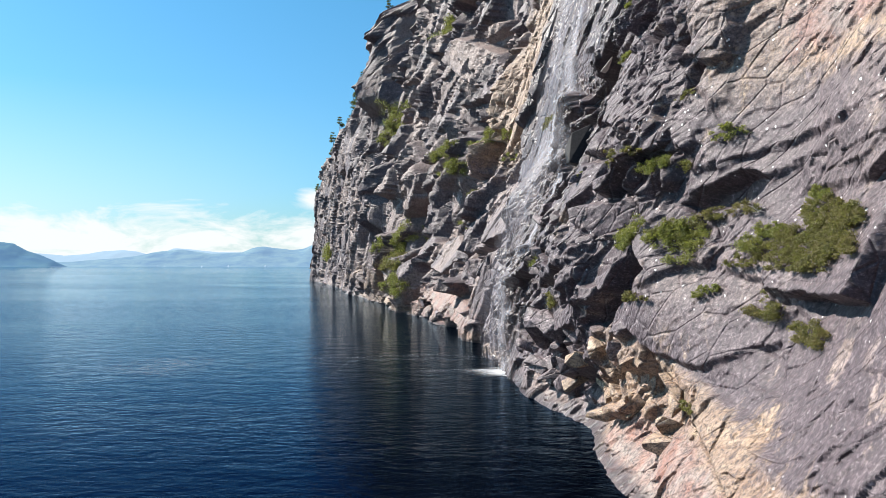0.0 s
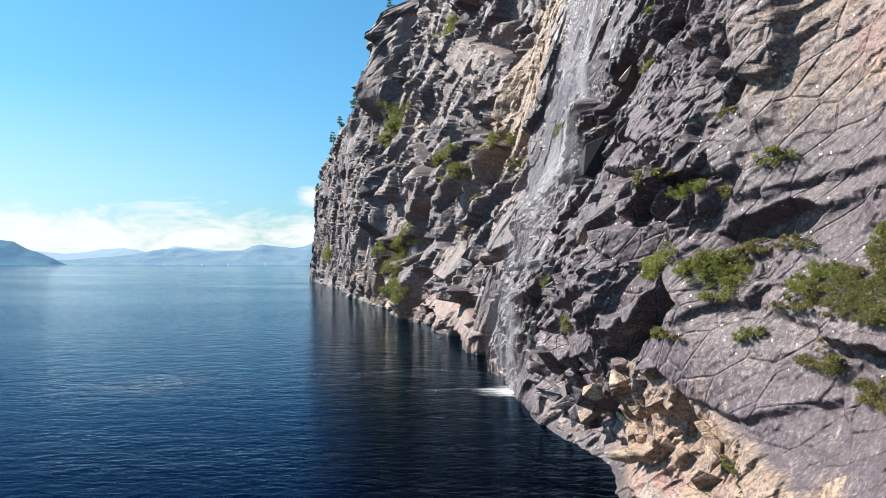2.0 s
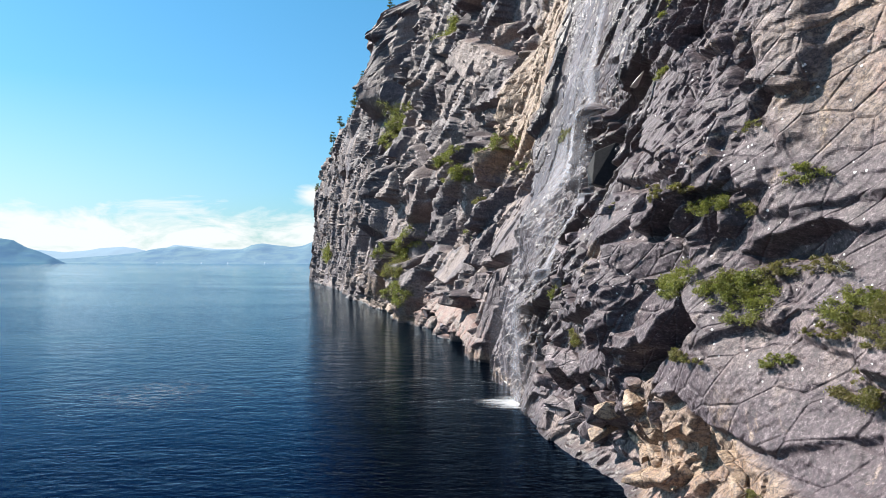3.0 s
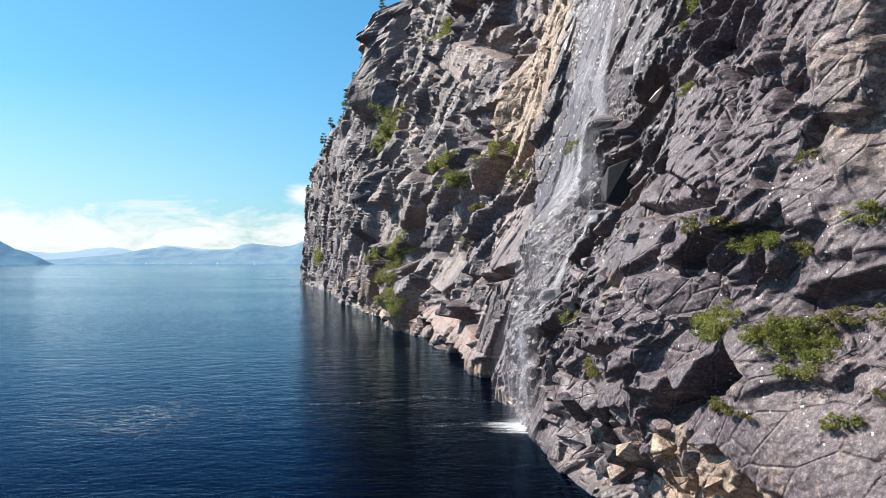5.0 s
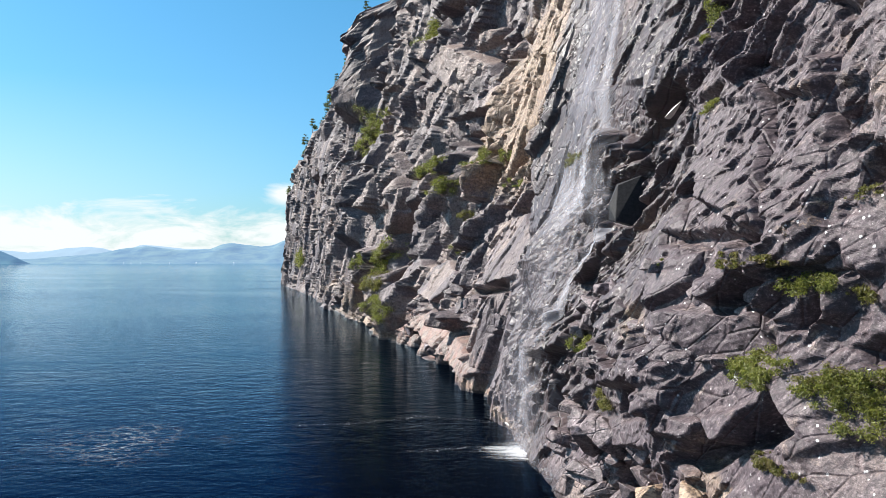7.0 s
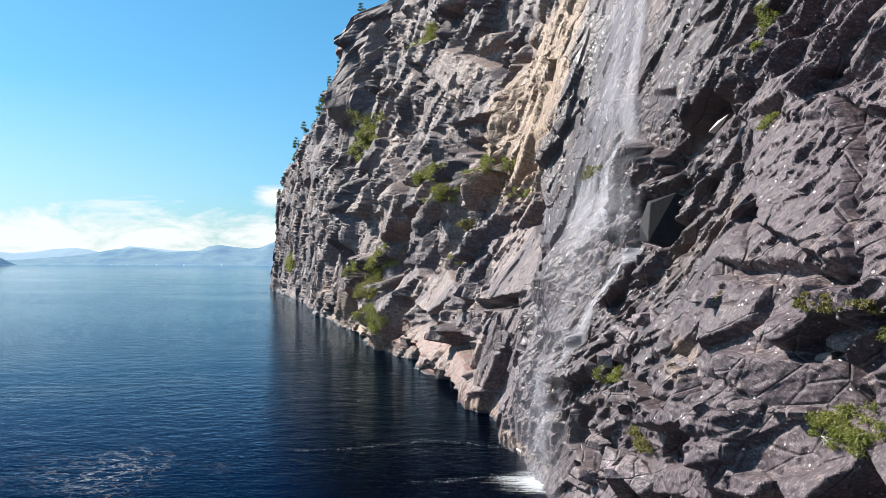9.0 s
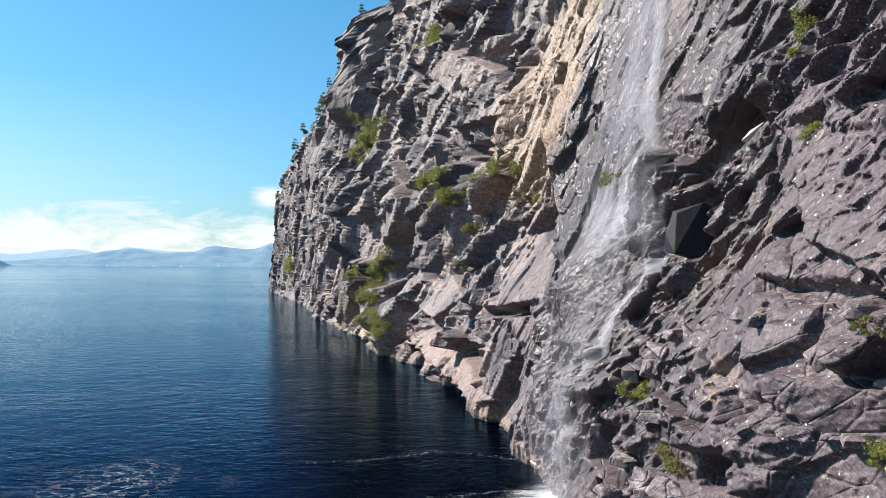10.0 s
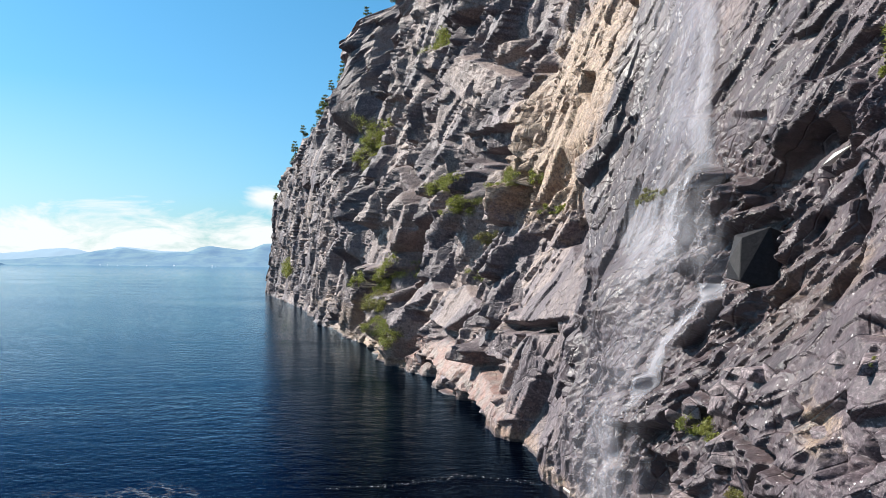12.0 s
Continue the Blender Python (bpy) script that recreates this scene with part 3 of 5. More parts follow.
slab(0.9, 0, -0.6, (91.9, 2), (86.3, 4.1), (73.2, 3.2), (57, 1.5), (60.1, 0.6), (74.7, 0.9))  # rose ledge sloping into the water
slab(0.5, 0, -0.3, (93.3, 7.8), (84.8, 9.1), (78.2, 7.2), (83.5, 4.8), (88.9, 5.4))  # pale fresh faces over the ledge
slab(0.4, 0, -0.2, (77.1, 6), (65.7, 6), (60.9, 4.3), (69.9, 3.9))
slab(-1.5, 0.2, 0, (114.5, 0.4), (106.9, 3.4), (102, 1.8), (103.5, 0.2))
slab(0.6, -0.05, -0.25, (109, 5.4), (93.5, 9.6), (90.4, 8.4), (99.1, 5.1))  # leaning slabs with green in the cracks
slab(-1.6, 0.2, 0.1, (119.9, 7.3), (107.5, 11.8), (102.6, 12.3), (101.9, 10), (110.9, 7.1))
slab(0.5, 0.05, -0.2, (68.3, 11.4), (55.6, 12.1), (49.5, 8.2), (57.1, 7.2))  # upright slabs left of the fall
slab(0.3, 0.05, 0, (49.1, 8.2), (36.8, 9.5), (34, 7.1), (45.3, 6.1))
slab(0.45, 0.02, -0.35, (40.7, 5.5), (33.9, 6.7), (33.9, 5.5), (37.8, 4.7))  # tan block under the veil
slab(-0.55, 0.05, -0.1, (30.6, 10.2), (34.6, 9.9), (35, 12), (31.2, 12.6))  # hollow that holds the black rock


def inside(y, z, corners):
    """How deep a place lies within an outline; below nought it is outside."""
    cy, cz = sum(c[0] for c in corners) / len(corners), sum(c[1] for c in corners) / len(corners)
    ring = sorted(corners, key=lambda c: math.atan2(c[1] - cz, c[0] - cy))
    deep = np.full(y.shape, 9.0)
    for (y0, z0), (y1, z1) in zip(ring, ring[1:] + ring[:1]):
        run = math.hypot(y1 - y0, z1 - z0) + 1e-6
        deep = np.minimum(deep, ((y1 - y0) * (z - z0) - (z1 - z0) * (y - y0)) / run)
    return deep


def where_it_counts(here, u, v, seed, edge=0.07):
    depth, step, chip = np.zeros(u.shape), np.ones(u.shape), np.full(u.shape, 0.5)
    depth[here], step[here], chip[here] = facets(u[here], v[here], seed, 1.0, edge)
    return depth, step, chip


def pale_bed(y, z):
    """The bed of tan and rose rock that dips along the foot of the near wall."""
    return smooth01(0.35, -0.1, z - 1.9 - 0.18 * (y - 8) - 0.35 * fbm(y / 2, z / 2, 141, 3)) * smooth01(25, 19, y)


def relief(y, z, tones=None):
    """How far the rock stands out of the mean face; the slabs' own numbers go into tones."""
    far = smooth01(37, 50, y)
    wy, wz = y + 0.6 * fbm(y / 9, z / 7, 91, 2), z + 0.5 * fbm(y / 9, z / 7, 92, 2)
    # near the fall the rock splits along slanting foliation, further off along upright joints
    a, b = -0.857 * wy + 0.515 * wz, 0.515 * wy + 0.857 * wz
    up = wy + 0.45 * wz
    veil = np.exp(-((y - 43) / 7.0) ** 2)
    slab = smooth01(17, 12, y) * np.maximum(smooth01(5.6, 4.4, z), 0.6 * smooth01(8.0, 9.5, z))
    bed = pale_bed(y, z)
    wall = smooth01(17.5, 14.5, y) * smooth01(8.2, 9.4, z)  # the smooth orange wall
    calm = np.clip(1 - 0.5 * veil - 0.85 * slab - 0.45 * bed - 0.4 * wall, 0.1, 1)
    broken = 0.35 + 1.3 * smooth01(-0.14, 0.2, fbm(y / 9, z / 6, 95, 3))
    is_near, is_far = far < 1, far > 0
    near_b, _, tone_b = where_it_counts(is_near, a / 6.2, b / 2.7, 21)
    near_c, gap, tone_c = where_it_counts(is_near, a / 2.7, b / 1.15, 31, 0.10)
    far_a, _, _ = where_it_counts(is_far, wy / 13, (wz + 0.2 * wy) / 15, 11, 0.04)
    far_b, _, tone_fb = where_it_counts(is_far, up / 4.8, wz / 10, 15, 0.05)
    far_c, joint, tone_fc = where_it_counts(is_far, (up + 1.3) / 2.3, wz / 4.6, 35, 0.07)
    d = (1 - far) * calm * (0.42 * near_b + 0.46 * broken * near_c - 0.03 * smooth01(0.10, 0.0, gap))
    grand = 0.4 + 0.6 * smooth01(45, 90, y)
    d = d + far * calm * (grand * (2.5 * far_a + 2.3 * far_b) + (0.3 + 0.7 * grand) * 1.25 * broken * far_c - 0.25 * grand * smooth01(0.06, 0.0, joint))
    for yc, zc, ly, lz, out, lean_y, lean_z, hold, slant in PLANES:
        w = hold * block(wy * 0.5 + y * 0.5, wz * 0.5 + z * 0.5, yc, zc, ly, lz, 1.0, slant, 0.2)
        d = d * (1 - w) + w * (out + lean_y * (y - yc) + lean_z * (z - zc))
    ragged_y, ragged_z = y + 0.16 * fbm(y / 0.5, z / 0.4, 96, 3), z + 0.16 * fbm(y / 0.5, z / 0.4, 97, 3)
    flat = np.zeros(y.shape)
    for out, lean_y, lean_z, corners in SLABS:
        ys, zs = [c[0] for c in corners], [c[1] for c in corners]
        here = (y > min(ys) - 0.4) & (y < max(ys) + 0.4) & (z > min(zs) - 0.4) & (z < max(zs) + 0.4)
        soft = 0.09 + 0.13 * abs(out)
        w = 0.95 * smooth01(-soft, soft, inside(ragged_y[here], ragged_z[here], corners))
        face = out + lean_y * (y[here] - sum(ys) / len(ys)) + lean_z * (z[here] - sum(zs) / len(zs))
        d[here] = d[here] * (1 - w) + w * face
        flat[here] = np.maximum(flat[here], w)
    near_d, _, tone_d = where_it_counts(is_near, a / 1.15, b / 0.5, 41, 0.12)
    far_d, _, tone_fd = where_it_counts(is_far, (y + 0.15 * z) / 0.95, z / 2.0, 45, 0.1)
    d = d + (1 - far) * (0.21 * (1 - 0.4 * slab * (1 - bed)) * (1 + 0.1 * bed) * (1 - 0.75 * flat) * (1 - 0.6 * wall) * broken * near_d) + far * 0.34 * broken * far_d
    near_e, _, tone_e = where_it_counts(is_near, a / 0.46, b / 0.2, 51, 0.25)
    far_e, _, _ = where_it_counts(is_far, (y + 0.15 * z) / 0.5, z / 0.7, 55, 0.4)
    d = d + (1 - far) * 0.075 * (1 - 0.35 * wall) * broken * near_e + far * 0.07 * broken * far_e
    if tones is not None:
        pick = far > 0.5
        tones.extend([np.where(pick, tone_fb, tone_b), np.where(pick, tone_fc, tone_c), np.where(pick, tone_fd, tone_d)])
    d = d + 0.07 * fbm(y / 2.5, z / 2.0, 61, 5, 0.5)
    by, bz = wy * 0.35 + y * 0.65, wz * 0.35 + z * 0.65
    for args, kw in FEATURES:
        reach = (args[2] + args[3]) * 1.5 + 1.0
        here = (np.abs(by - args[0]) < reach) & (np.abs(bz - args[1]) < reach)
        d[here] += block(by[here], bz[here], *args, **kw)
    d = np.where(d > 0, d * (1 - 0.45 * smooth01(130, 190, y)), d) - 0.5 * smooth01(44, 82, y) - 1.0 * smooth01(120, 170, y)
    return d * (0.5 + 0.5 * smooth01(-0.3, 2.2, z))


def face_points(y, z, tones=None):
    d = relief(y, z, tones)
    return np.stack([base_x(y, z) - 0.96 * d, y - 0.26 * d, z + 0.04 * d], axis=-1)


COLS = np.concatenate([np.linspace(-26, 2.6, 90), np.exp(np.concatenate([np.arange(math.log(9.7), math.log(14), 0.004), np.arange(math.log(14), math.log(68), 0.0018), np.arange(math.log(68), math.log(355), 0.003)])) - 7, np.linspace(349, 428, 30)])
RIM = soft_interp(COLS, RIM_Y, RIM_Z, 3.0) + 3.0 * fbm(COLS / 9, COLS * 0 + 3, 71, 4)
SEEN = np.minimum(RIM - 0.5, 13.5 + 0.34 * np.maximum(COLS + 2, 0))
ROWS = np.concatenate([np.linspace(0, 1, 600), 1 + np.linspace(0, 1, 40)[1:]])
GY = np.broadcast_to(COLS[None, :], (len(ROWS), len(COLS))).copy()
low = -0.7 + np.minimum(ROWS, 1)[:, None] * (SEEN + 0.7)[None, :]
GZ = low + np.maximum(ROWS - 1, 0)[:, None] * (RIM - SEEN)[None, :]
TONES = []
FACE = face_points(GY, GZ, TONES)


def weathered(p, jump):
    """Rounds the steep steps of the face, as frost and water do, and leaves its flats alone."""
    q = p.copy()
    q[1:-1] = 0.25 * p[:-2] + 0.5 * p[1:-1] + 0.25 * p[2:]
    q[:, 1:-1] = 0.25 * q[:, :-2] + 0.5 * q[:, 1:-1] + 0.25 * q[:, 2:]
    across = np.linalg.norm(np.gradient(p, axis=0), axis=-1) + np.linalg.norm(np.gradient(p, axis=1), axis=-1)
    even = np.linalg.norm(np.gradient(q, axis=0), axis=-1) + np.linalg.norm(np.gradient(q, axis=1), axis=-1)
    steep = np.maximum(across, even) / (np.abs(np.gradient(p[..., 2], axis=0)) + np.abs(np.gradient(p[..., 1], axis=1)) + 0.01)
    w = smooth01(jump, jump * 1.5, steep)
    for axis in (0, 1):
        w = np.maximum(w, np.maximum(np.roll(w, 1, axis), np.roll(w, -1, axis)))
    return p + w[..., None] * (q - p)


FACE = weathered(FACE, 1.9)
# behind the rim the ground runs on, rising gently inland
back = np.linspace(0, 1, 24)[1:] ** 1.6 * 160
rim_pts = FACE[-1]
PLATEAU = np.stack([np.stack([rim_pts[:, 0] + s, rim_pts[:, 1] + 0.1 * s, rim_pts[:, 2] + 0.16 * s + np.minimum(s, 8) * 0.9 * fbm(COLS / 6, COLS * 0 + s / 6, 81, 4)], axis=-1) for s in back])
cliff = grid_mesh("cliff", np.concatenate([FACE, PLATEAU]), ROCK)
tagged(cliff, "sheer fractured grey gneiss cliff rising from the fjord", "cliff", kind="structure")


def soft_box(y, z, yc, zc, ly, lz):
    return np.clip(1.35 - np.sqrt(((y - yc) / ly) ** 2 + ((z - zc) / lz) ** 2), 0, 1)


def stains(y, z):
    """Rusty patches right of the fall."""
    return soft_box(y, z, 29.5, 10, 2.6, 2.0) + soft_box(y, z, 27.5, 9.6, 1.6, 0.9) + soft_box(y, z, 25.5, 10.8, 1.3, 1.0) + soft_box(y, z, 24.3, 7.2, 1.3, 0.8)


def mineral(y, z):
    """Tan and orange staining, wetness under the fall, rose feldspar by the water, lichen."""
    tan = 0 * y
    tan = tan + soft_box(y, z, 63, 22, 13, 10) + 0.45 * soft_box(y, z, 80, 22, 14, 9) + soft_box(y, z, 11.0, 11.8, 4.6, 2.6) + 0.9 * soft_box(y, z, 14, 1.6, 10, 2.0)
    tan = tan + 0.35 * soft_box(y, z, 60, 8, 6, 3) + 0.7 * soft_box(y, z, 28, 7.5, 3, 1.2) + 0.5 * soft_box(y, z, 140, 3, 50, 5)
    tan = tan + 0.6 * smooth01(1.5, 0.5, z) * smooth01(170, 120, y) * smooth01(36, 44, y) + 0.7 * soft_box(y, z, 17.5, 13, 1.5, 1.5) + 0.7 * soft_box(y, z, 39, 3.5, 2.5, 1.2)
    tan = tan + 0.95 * pale_bed(y, z) + 0.6 * stains(y, z) + 0.35 * soft_box(y, z, 13.5, 4.4, 4.5, 1.6) + 0.55 * soft_box(y, z, 15.5, 9.6, 2.5, 1.2)
    wet = smooth01(0.75 - 0.4 * smooth01(30, 45, y), 0.05, z) * 0.9
    # around the overhang the wet patches also paint in part of its shade
    wet = wet + soft_box(y, z, 41, 9, 8, 11) + soft_box(y, z, 47, 19, 7, 11) + 0.9 * soft_box(y, z, 36, 16, 5, 4) + 0.8 * soft_box(y, z, 30, 9, 8, 7) + 1.0 * soft_box(y, z, 35, 14.8, 5, 4) + 0.5 * soft_box(y, z, 31, 20, 5, 4)
    pink = 0 * y
    pink = pink + soft_box(y, z, 78, 1.6, 24, 2.6) + 0.9 * soft_box(y, z, 12.0, 11.2, 2.6, 1.2) + 0.95 * soft_box(y, z, 14, 0.7, 8, 1.3)
    lichen = smooth01(34, 26, y) * smooth01(3, 6, z) + 0.5 * smooth01(12, 6, y) * smooth01(1, 2, z)
    n = 0.5 * fbm(y / 4, z / 3, 101, 4)
    return np.stack([np.clip(tan + n * (tan > 0.02), 0, 1), np.clip(wet, 0, 1), np.clip(pink + n * (pink > 0.02), 0, 1), np.clip(lichen, 0, 1)], axis=-1)


tone = np.concatenate([mineral(GY, GZ), np.zeros((len(back), len(COLS), 4))]).astype(np.float32)
layer = cliff.data.attributes.new("mineral", "FLOAT_COLOR", "POINT")
layer.data.foreach_set("color", tone.ravel())
# black lichen and rock varnish on the old faces near the fall
old = np.clip(0.25 + smooth01(40, 34, GY) * (0.55 * smooth01(0.9, 2.2, GZ) + 0.45 * smooth01(2.5, 4.5, GZ)) + 0.35 * smooth01(60, 90, GY) * fbm(GY / 14, GZ / 10, 121, 3) * 3, 0, 1)
old = old + 0.8 * soft_box(GY, GZ, 24, 9, 9, 5) + 0.6 * soft_box(GY, GZ, 27, 5, 9, 4) + 0.7 * soft_box(GY, GZ, 47, 7, 10, 8)
old = old * (1 - 0.65 * pale_bed(GY, GZ))
old = old + (1 - pale_bed(GY, GZ)) * 0.8 * soft_box(GY, GZ, 10.5, 3.6, 6, 1.6) + 1.2 * soft_box(GY, GZ, 29, 18, 4.5, 3.5)
old = old * (1 - 0.7 * np.clip(stains(GY, GZ), 0, 1)) * (1 - 0.3 * soft_box(GY, GZ, 13.5, 4.6, 5, 1.6)) * (1 - 0.6 * soft_box(GY, GZ, 11, 11.8, 5, 2.6)) * (1 - 0.15 * soft_box(GY, GZ, 20, 13.5, 8, 8)) * (1 - 0.8 * soft_box(GY, GZ, 63, 22, 12, 9))
own = np.zeros((len(ROWS) + len(back), len(COLS), 4), np.float32) + 0.5
own[:len(ROWS), :, :3] = np.stack(TONES, axis=-1)
cliff.data.attributes.new("slab", "FLOAT_COLOR", "POINT").data.foreach_set("color", own.ravel())
varnish = cliff.data.attributes.new("varnish", "FLOAT", "POINT")
varnish.data.foreach_set("value", np.concatenate([old, np.zeros((len(back), len(COLS)))]).astype(np.float32).ravel())


def on_face(y, z, out=0.0):
    """A place on the finished face."""
    d = face_points(np.array([float(y)]), np.array([float(z)]))[0]
    return Vector((d[0] - out * 0.96, d[1] - out * 0.26, d[2]))


def on_face_all(y, z, out):
    """The same for whole arrays of places."""
    d = face_points(np.array(y, float), np.array(z, float))
    out = np.array(out, float)
    return [Vector(p) for p in np.stack([d[:, 0] - out * 0.96, d[:, 1] - out * 0.26, d[:, 2]], axis=-1)]


# ---- water ----
edges = np.sign(np.linspace(-1, 1, 41)) * np.abs(np.linspace(-1, 1, 41)) ** 3 * 4900
wx, wy_ = np.meshgrid(edges, edges)
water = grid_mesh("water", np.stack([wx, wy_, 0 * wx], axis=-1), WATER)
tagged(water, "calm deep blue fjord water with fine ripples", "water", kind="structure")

# ---- far shores ----


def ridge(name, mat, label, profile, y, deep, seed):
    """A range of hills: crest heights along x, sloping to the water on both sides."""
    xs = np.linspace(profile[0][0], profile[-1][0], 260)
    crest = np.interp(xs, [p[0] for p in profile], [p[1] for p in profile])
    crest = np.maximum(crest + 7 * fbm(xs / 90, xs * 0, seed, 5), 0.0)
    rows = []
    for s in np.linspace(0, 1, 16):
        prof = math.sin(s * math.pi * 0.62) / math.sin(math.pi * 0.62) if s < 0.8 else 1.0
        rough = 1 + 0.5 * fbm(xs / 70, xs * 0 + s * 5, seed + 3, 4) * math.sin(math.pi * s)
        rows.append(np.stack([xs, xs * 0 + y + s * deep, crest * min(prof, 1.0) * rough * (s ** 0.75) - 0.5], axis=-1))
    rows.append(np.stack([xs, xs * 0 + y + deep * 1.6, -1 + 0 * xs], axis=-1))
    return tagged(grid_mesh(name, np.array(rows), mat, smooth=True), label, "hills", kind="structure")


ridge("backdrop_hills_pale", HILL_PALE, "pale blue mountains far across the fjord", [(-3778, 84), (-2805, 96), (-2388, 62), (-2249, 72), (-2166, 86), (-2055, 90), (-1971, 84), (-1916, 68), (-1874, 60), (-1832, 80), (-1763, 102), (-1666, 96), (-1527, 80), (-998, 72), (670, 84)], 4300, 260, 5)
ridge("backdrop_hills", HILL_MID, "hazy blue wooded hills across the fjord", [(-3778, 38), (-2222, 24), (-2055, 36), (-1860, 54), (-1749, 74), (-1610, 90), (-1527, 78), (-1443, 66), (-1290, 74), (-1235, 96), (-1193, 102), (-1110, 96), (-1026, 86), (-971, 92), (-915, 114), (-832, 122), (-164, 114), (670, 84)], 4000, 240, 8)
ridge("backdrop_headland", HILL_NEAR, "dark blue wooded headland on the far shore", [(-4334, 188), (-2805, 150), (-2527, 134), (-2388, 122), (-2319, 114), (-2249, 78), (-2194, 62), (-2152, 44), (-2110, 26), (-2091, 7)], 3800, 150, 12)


def far_house(x, y, z, size):
    """A white timber house with a gabled roof, miles off."""
    top = new("distant_house")
    top.location = (x, y, z)
    bm = bmesh.new()
    bmesh.ops.create_cube(bm, size=1.0, matrix=Matrix.Translation((0, 0, 0.3 * size)) @ Matrix.Diagonal((size, 0.8 * size, 0.9 * size, 1)))
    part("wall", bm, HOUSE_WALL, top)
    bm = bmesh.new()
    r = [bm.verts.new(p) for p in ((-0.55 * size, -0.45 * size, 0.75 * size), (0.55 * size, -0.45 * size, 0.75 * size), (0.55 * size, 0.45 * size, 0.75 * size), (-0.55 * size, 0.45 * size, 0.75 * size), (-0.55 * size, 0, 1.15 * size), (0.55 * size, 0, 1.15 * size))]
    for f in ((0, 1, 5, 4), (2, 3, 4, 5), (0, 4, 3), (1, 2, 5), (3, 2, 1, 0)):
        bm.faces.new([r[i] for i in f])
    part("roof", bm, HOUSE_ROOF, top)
    return tagged(top, "tiny white house among woods on the far shore", "house", "houses on the far shore")


# walls and roofs glow faintly too, to carry the painted haze
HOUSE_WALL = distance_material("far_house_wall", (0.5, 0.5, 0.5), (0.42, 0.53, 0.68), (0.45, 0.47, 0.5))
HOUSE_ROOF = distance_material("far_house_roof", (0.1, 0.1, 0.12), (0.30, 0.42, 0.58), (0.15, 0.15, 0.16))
rng = random.Random(9)
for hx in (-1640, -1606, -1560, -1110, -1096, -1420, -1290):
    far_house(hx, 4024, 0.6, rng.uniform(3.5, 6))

# ---- the waterfall ----
FALL_Z = [0, 2, 3.5, 5, 6.5, 8, 9.5, 11, 12.5, 14, 16, 18, 20, 22, 25, 31]
FALL_FAR = [44, 43, 43, 42.5, 41, 41, 42, 43.5, 47, 47.5, 47.5, 48.2, 49, 50, 52, 58]
FALL_NEAR = [35, 34.6, 34.4, 34.5, 35, 35, 34.2, 34.2, 35.2, 36, 37.3, 38.3, 39.2, 40.5, 43, 50]


def fall_material():
    m, t, b, out = material("falling_water")
    flow = t.nodes.new("ShaderNodeAttribute")
    flow.attribute_name = "flow"
    sp = t.nodes.new("ShaderNodeSeparateColor")
    t.links.new(flow.outputs["Color"], sp.inputs[0])
    strands = noise_tex(t, scaled(t, flow.outputs["Vector"], 0.9, 0.13, 1.0), 1.0, 8, 0.66, 0.6)
    threads = noise_tex(t, scaled(t, flow.outputs["Vector"], 5.0, 0.3, 1.0), 1.0, 6, 0.65, 0.3)
    clots = noise_tex(t, scaled(t, flow.outputs["Vector"], 0.5, 0.3, 1.0), 1.0, 7, 0.7, 0.5)
    a = maths(t, "ADD", maths(t, "MULTIPLY", strands, 0.55), maths(t, "MULTIPLY", threads, 0.2))
    a = maths(t, "ADD", a, maths(t, "MULTIPLY", clots, 0.35))
    a = maths(t, "ADD", a, maths(t, "MULTIPLY", maths(t, "SUBTRACT", sp.outputs[2], 0.5), 0.62))
    a = ramp(t, a, (0.34, 0.0), (0.60, 0.26), (0.92, 0.62))
    b.inputs["Base Color"].default_value = (0.60, 0.59, 0.64, 1)
    b.inputs["Roughness"].default_value, b.inputs["Specular IOR Level"].default_value = 0.9, 0.1
    milk, clear_part, both, half = t.nodes.new("ShaderNodeBsdfTranslucent"), t.nodes.new("ShaderNodeBsdfTransparent"), t.nodes.new("ShaderNodeMixShader"), t.nodes.new("ShaderNodeMixShader")
    milk.inputs["Color"].default_value = (0.60, 0.59, 0.64, 1)
    half.inputs[0].default_value = 0.4
    wire(t, (b.outputs[0], half.inputs[1]), (milk.outputs[0], half.inputs[2]), (a, both.inputs[0]), (clear_part.outputs[0], both.inputs[1]), (half.outputs[0], both.inputs[2]), (both.outputs[0], out.inputs["Surface"]))
    return m


FALL = fall_material()
waterfall = new("waterfall")
waterfall.location = on_face(42, 0.2)
tagged(waterfall, "thin white waterfall veiling the dark wet rock down to the fjord", "waterfall")


def keep_place(ob, parent):
    """Parts are built in the place's own metres."""
    ob.parent = parent
    ob.matrix_parent_inverse = Matrix.Translation(parent.location).inverted()
    return ob


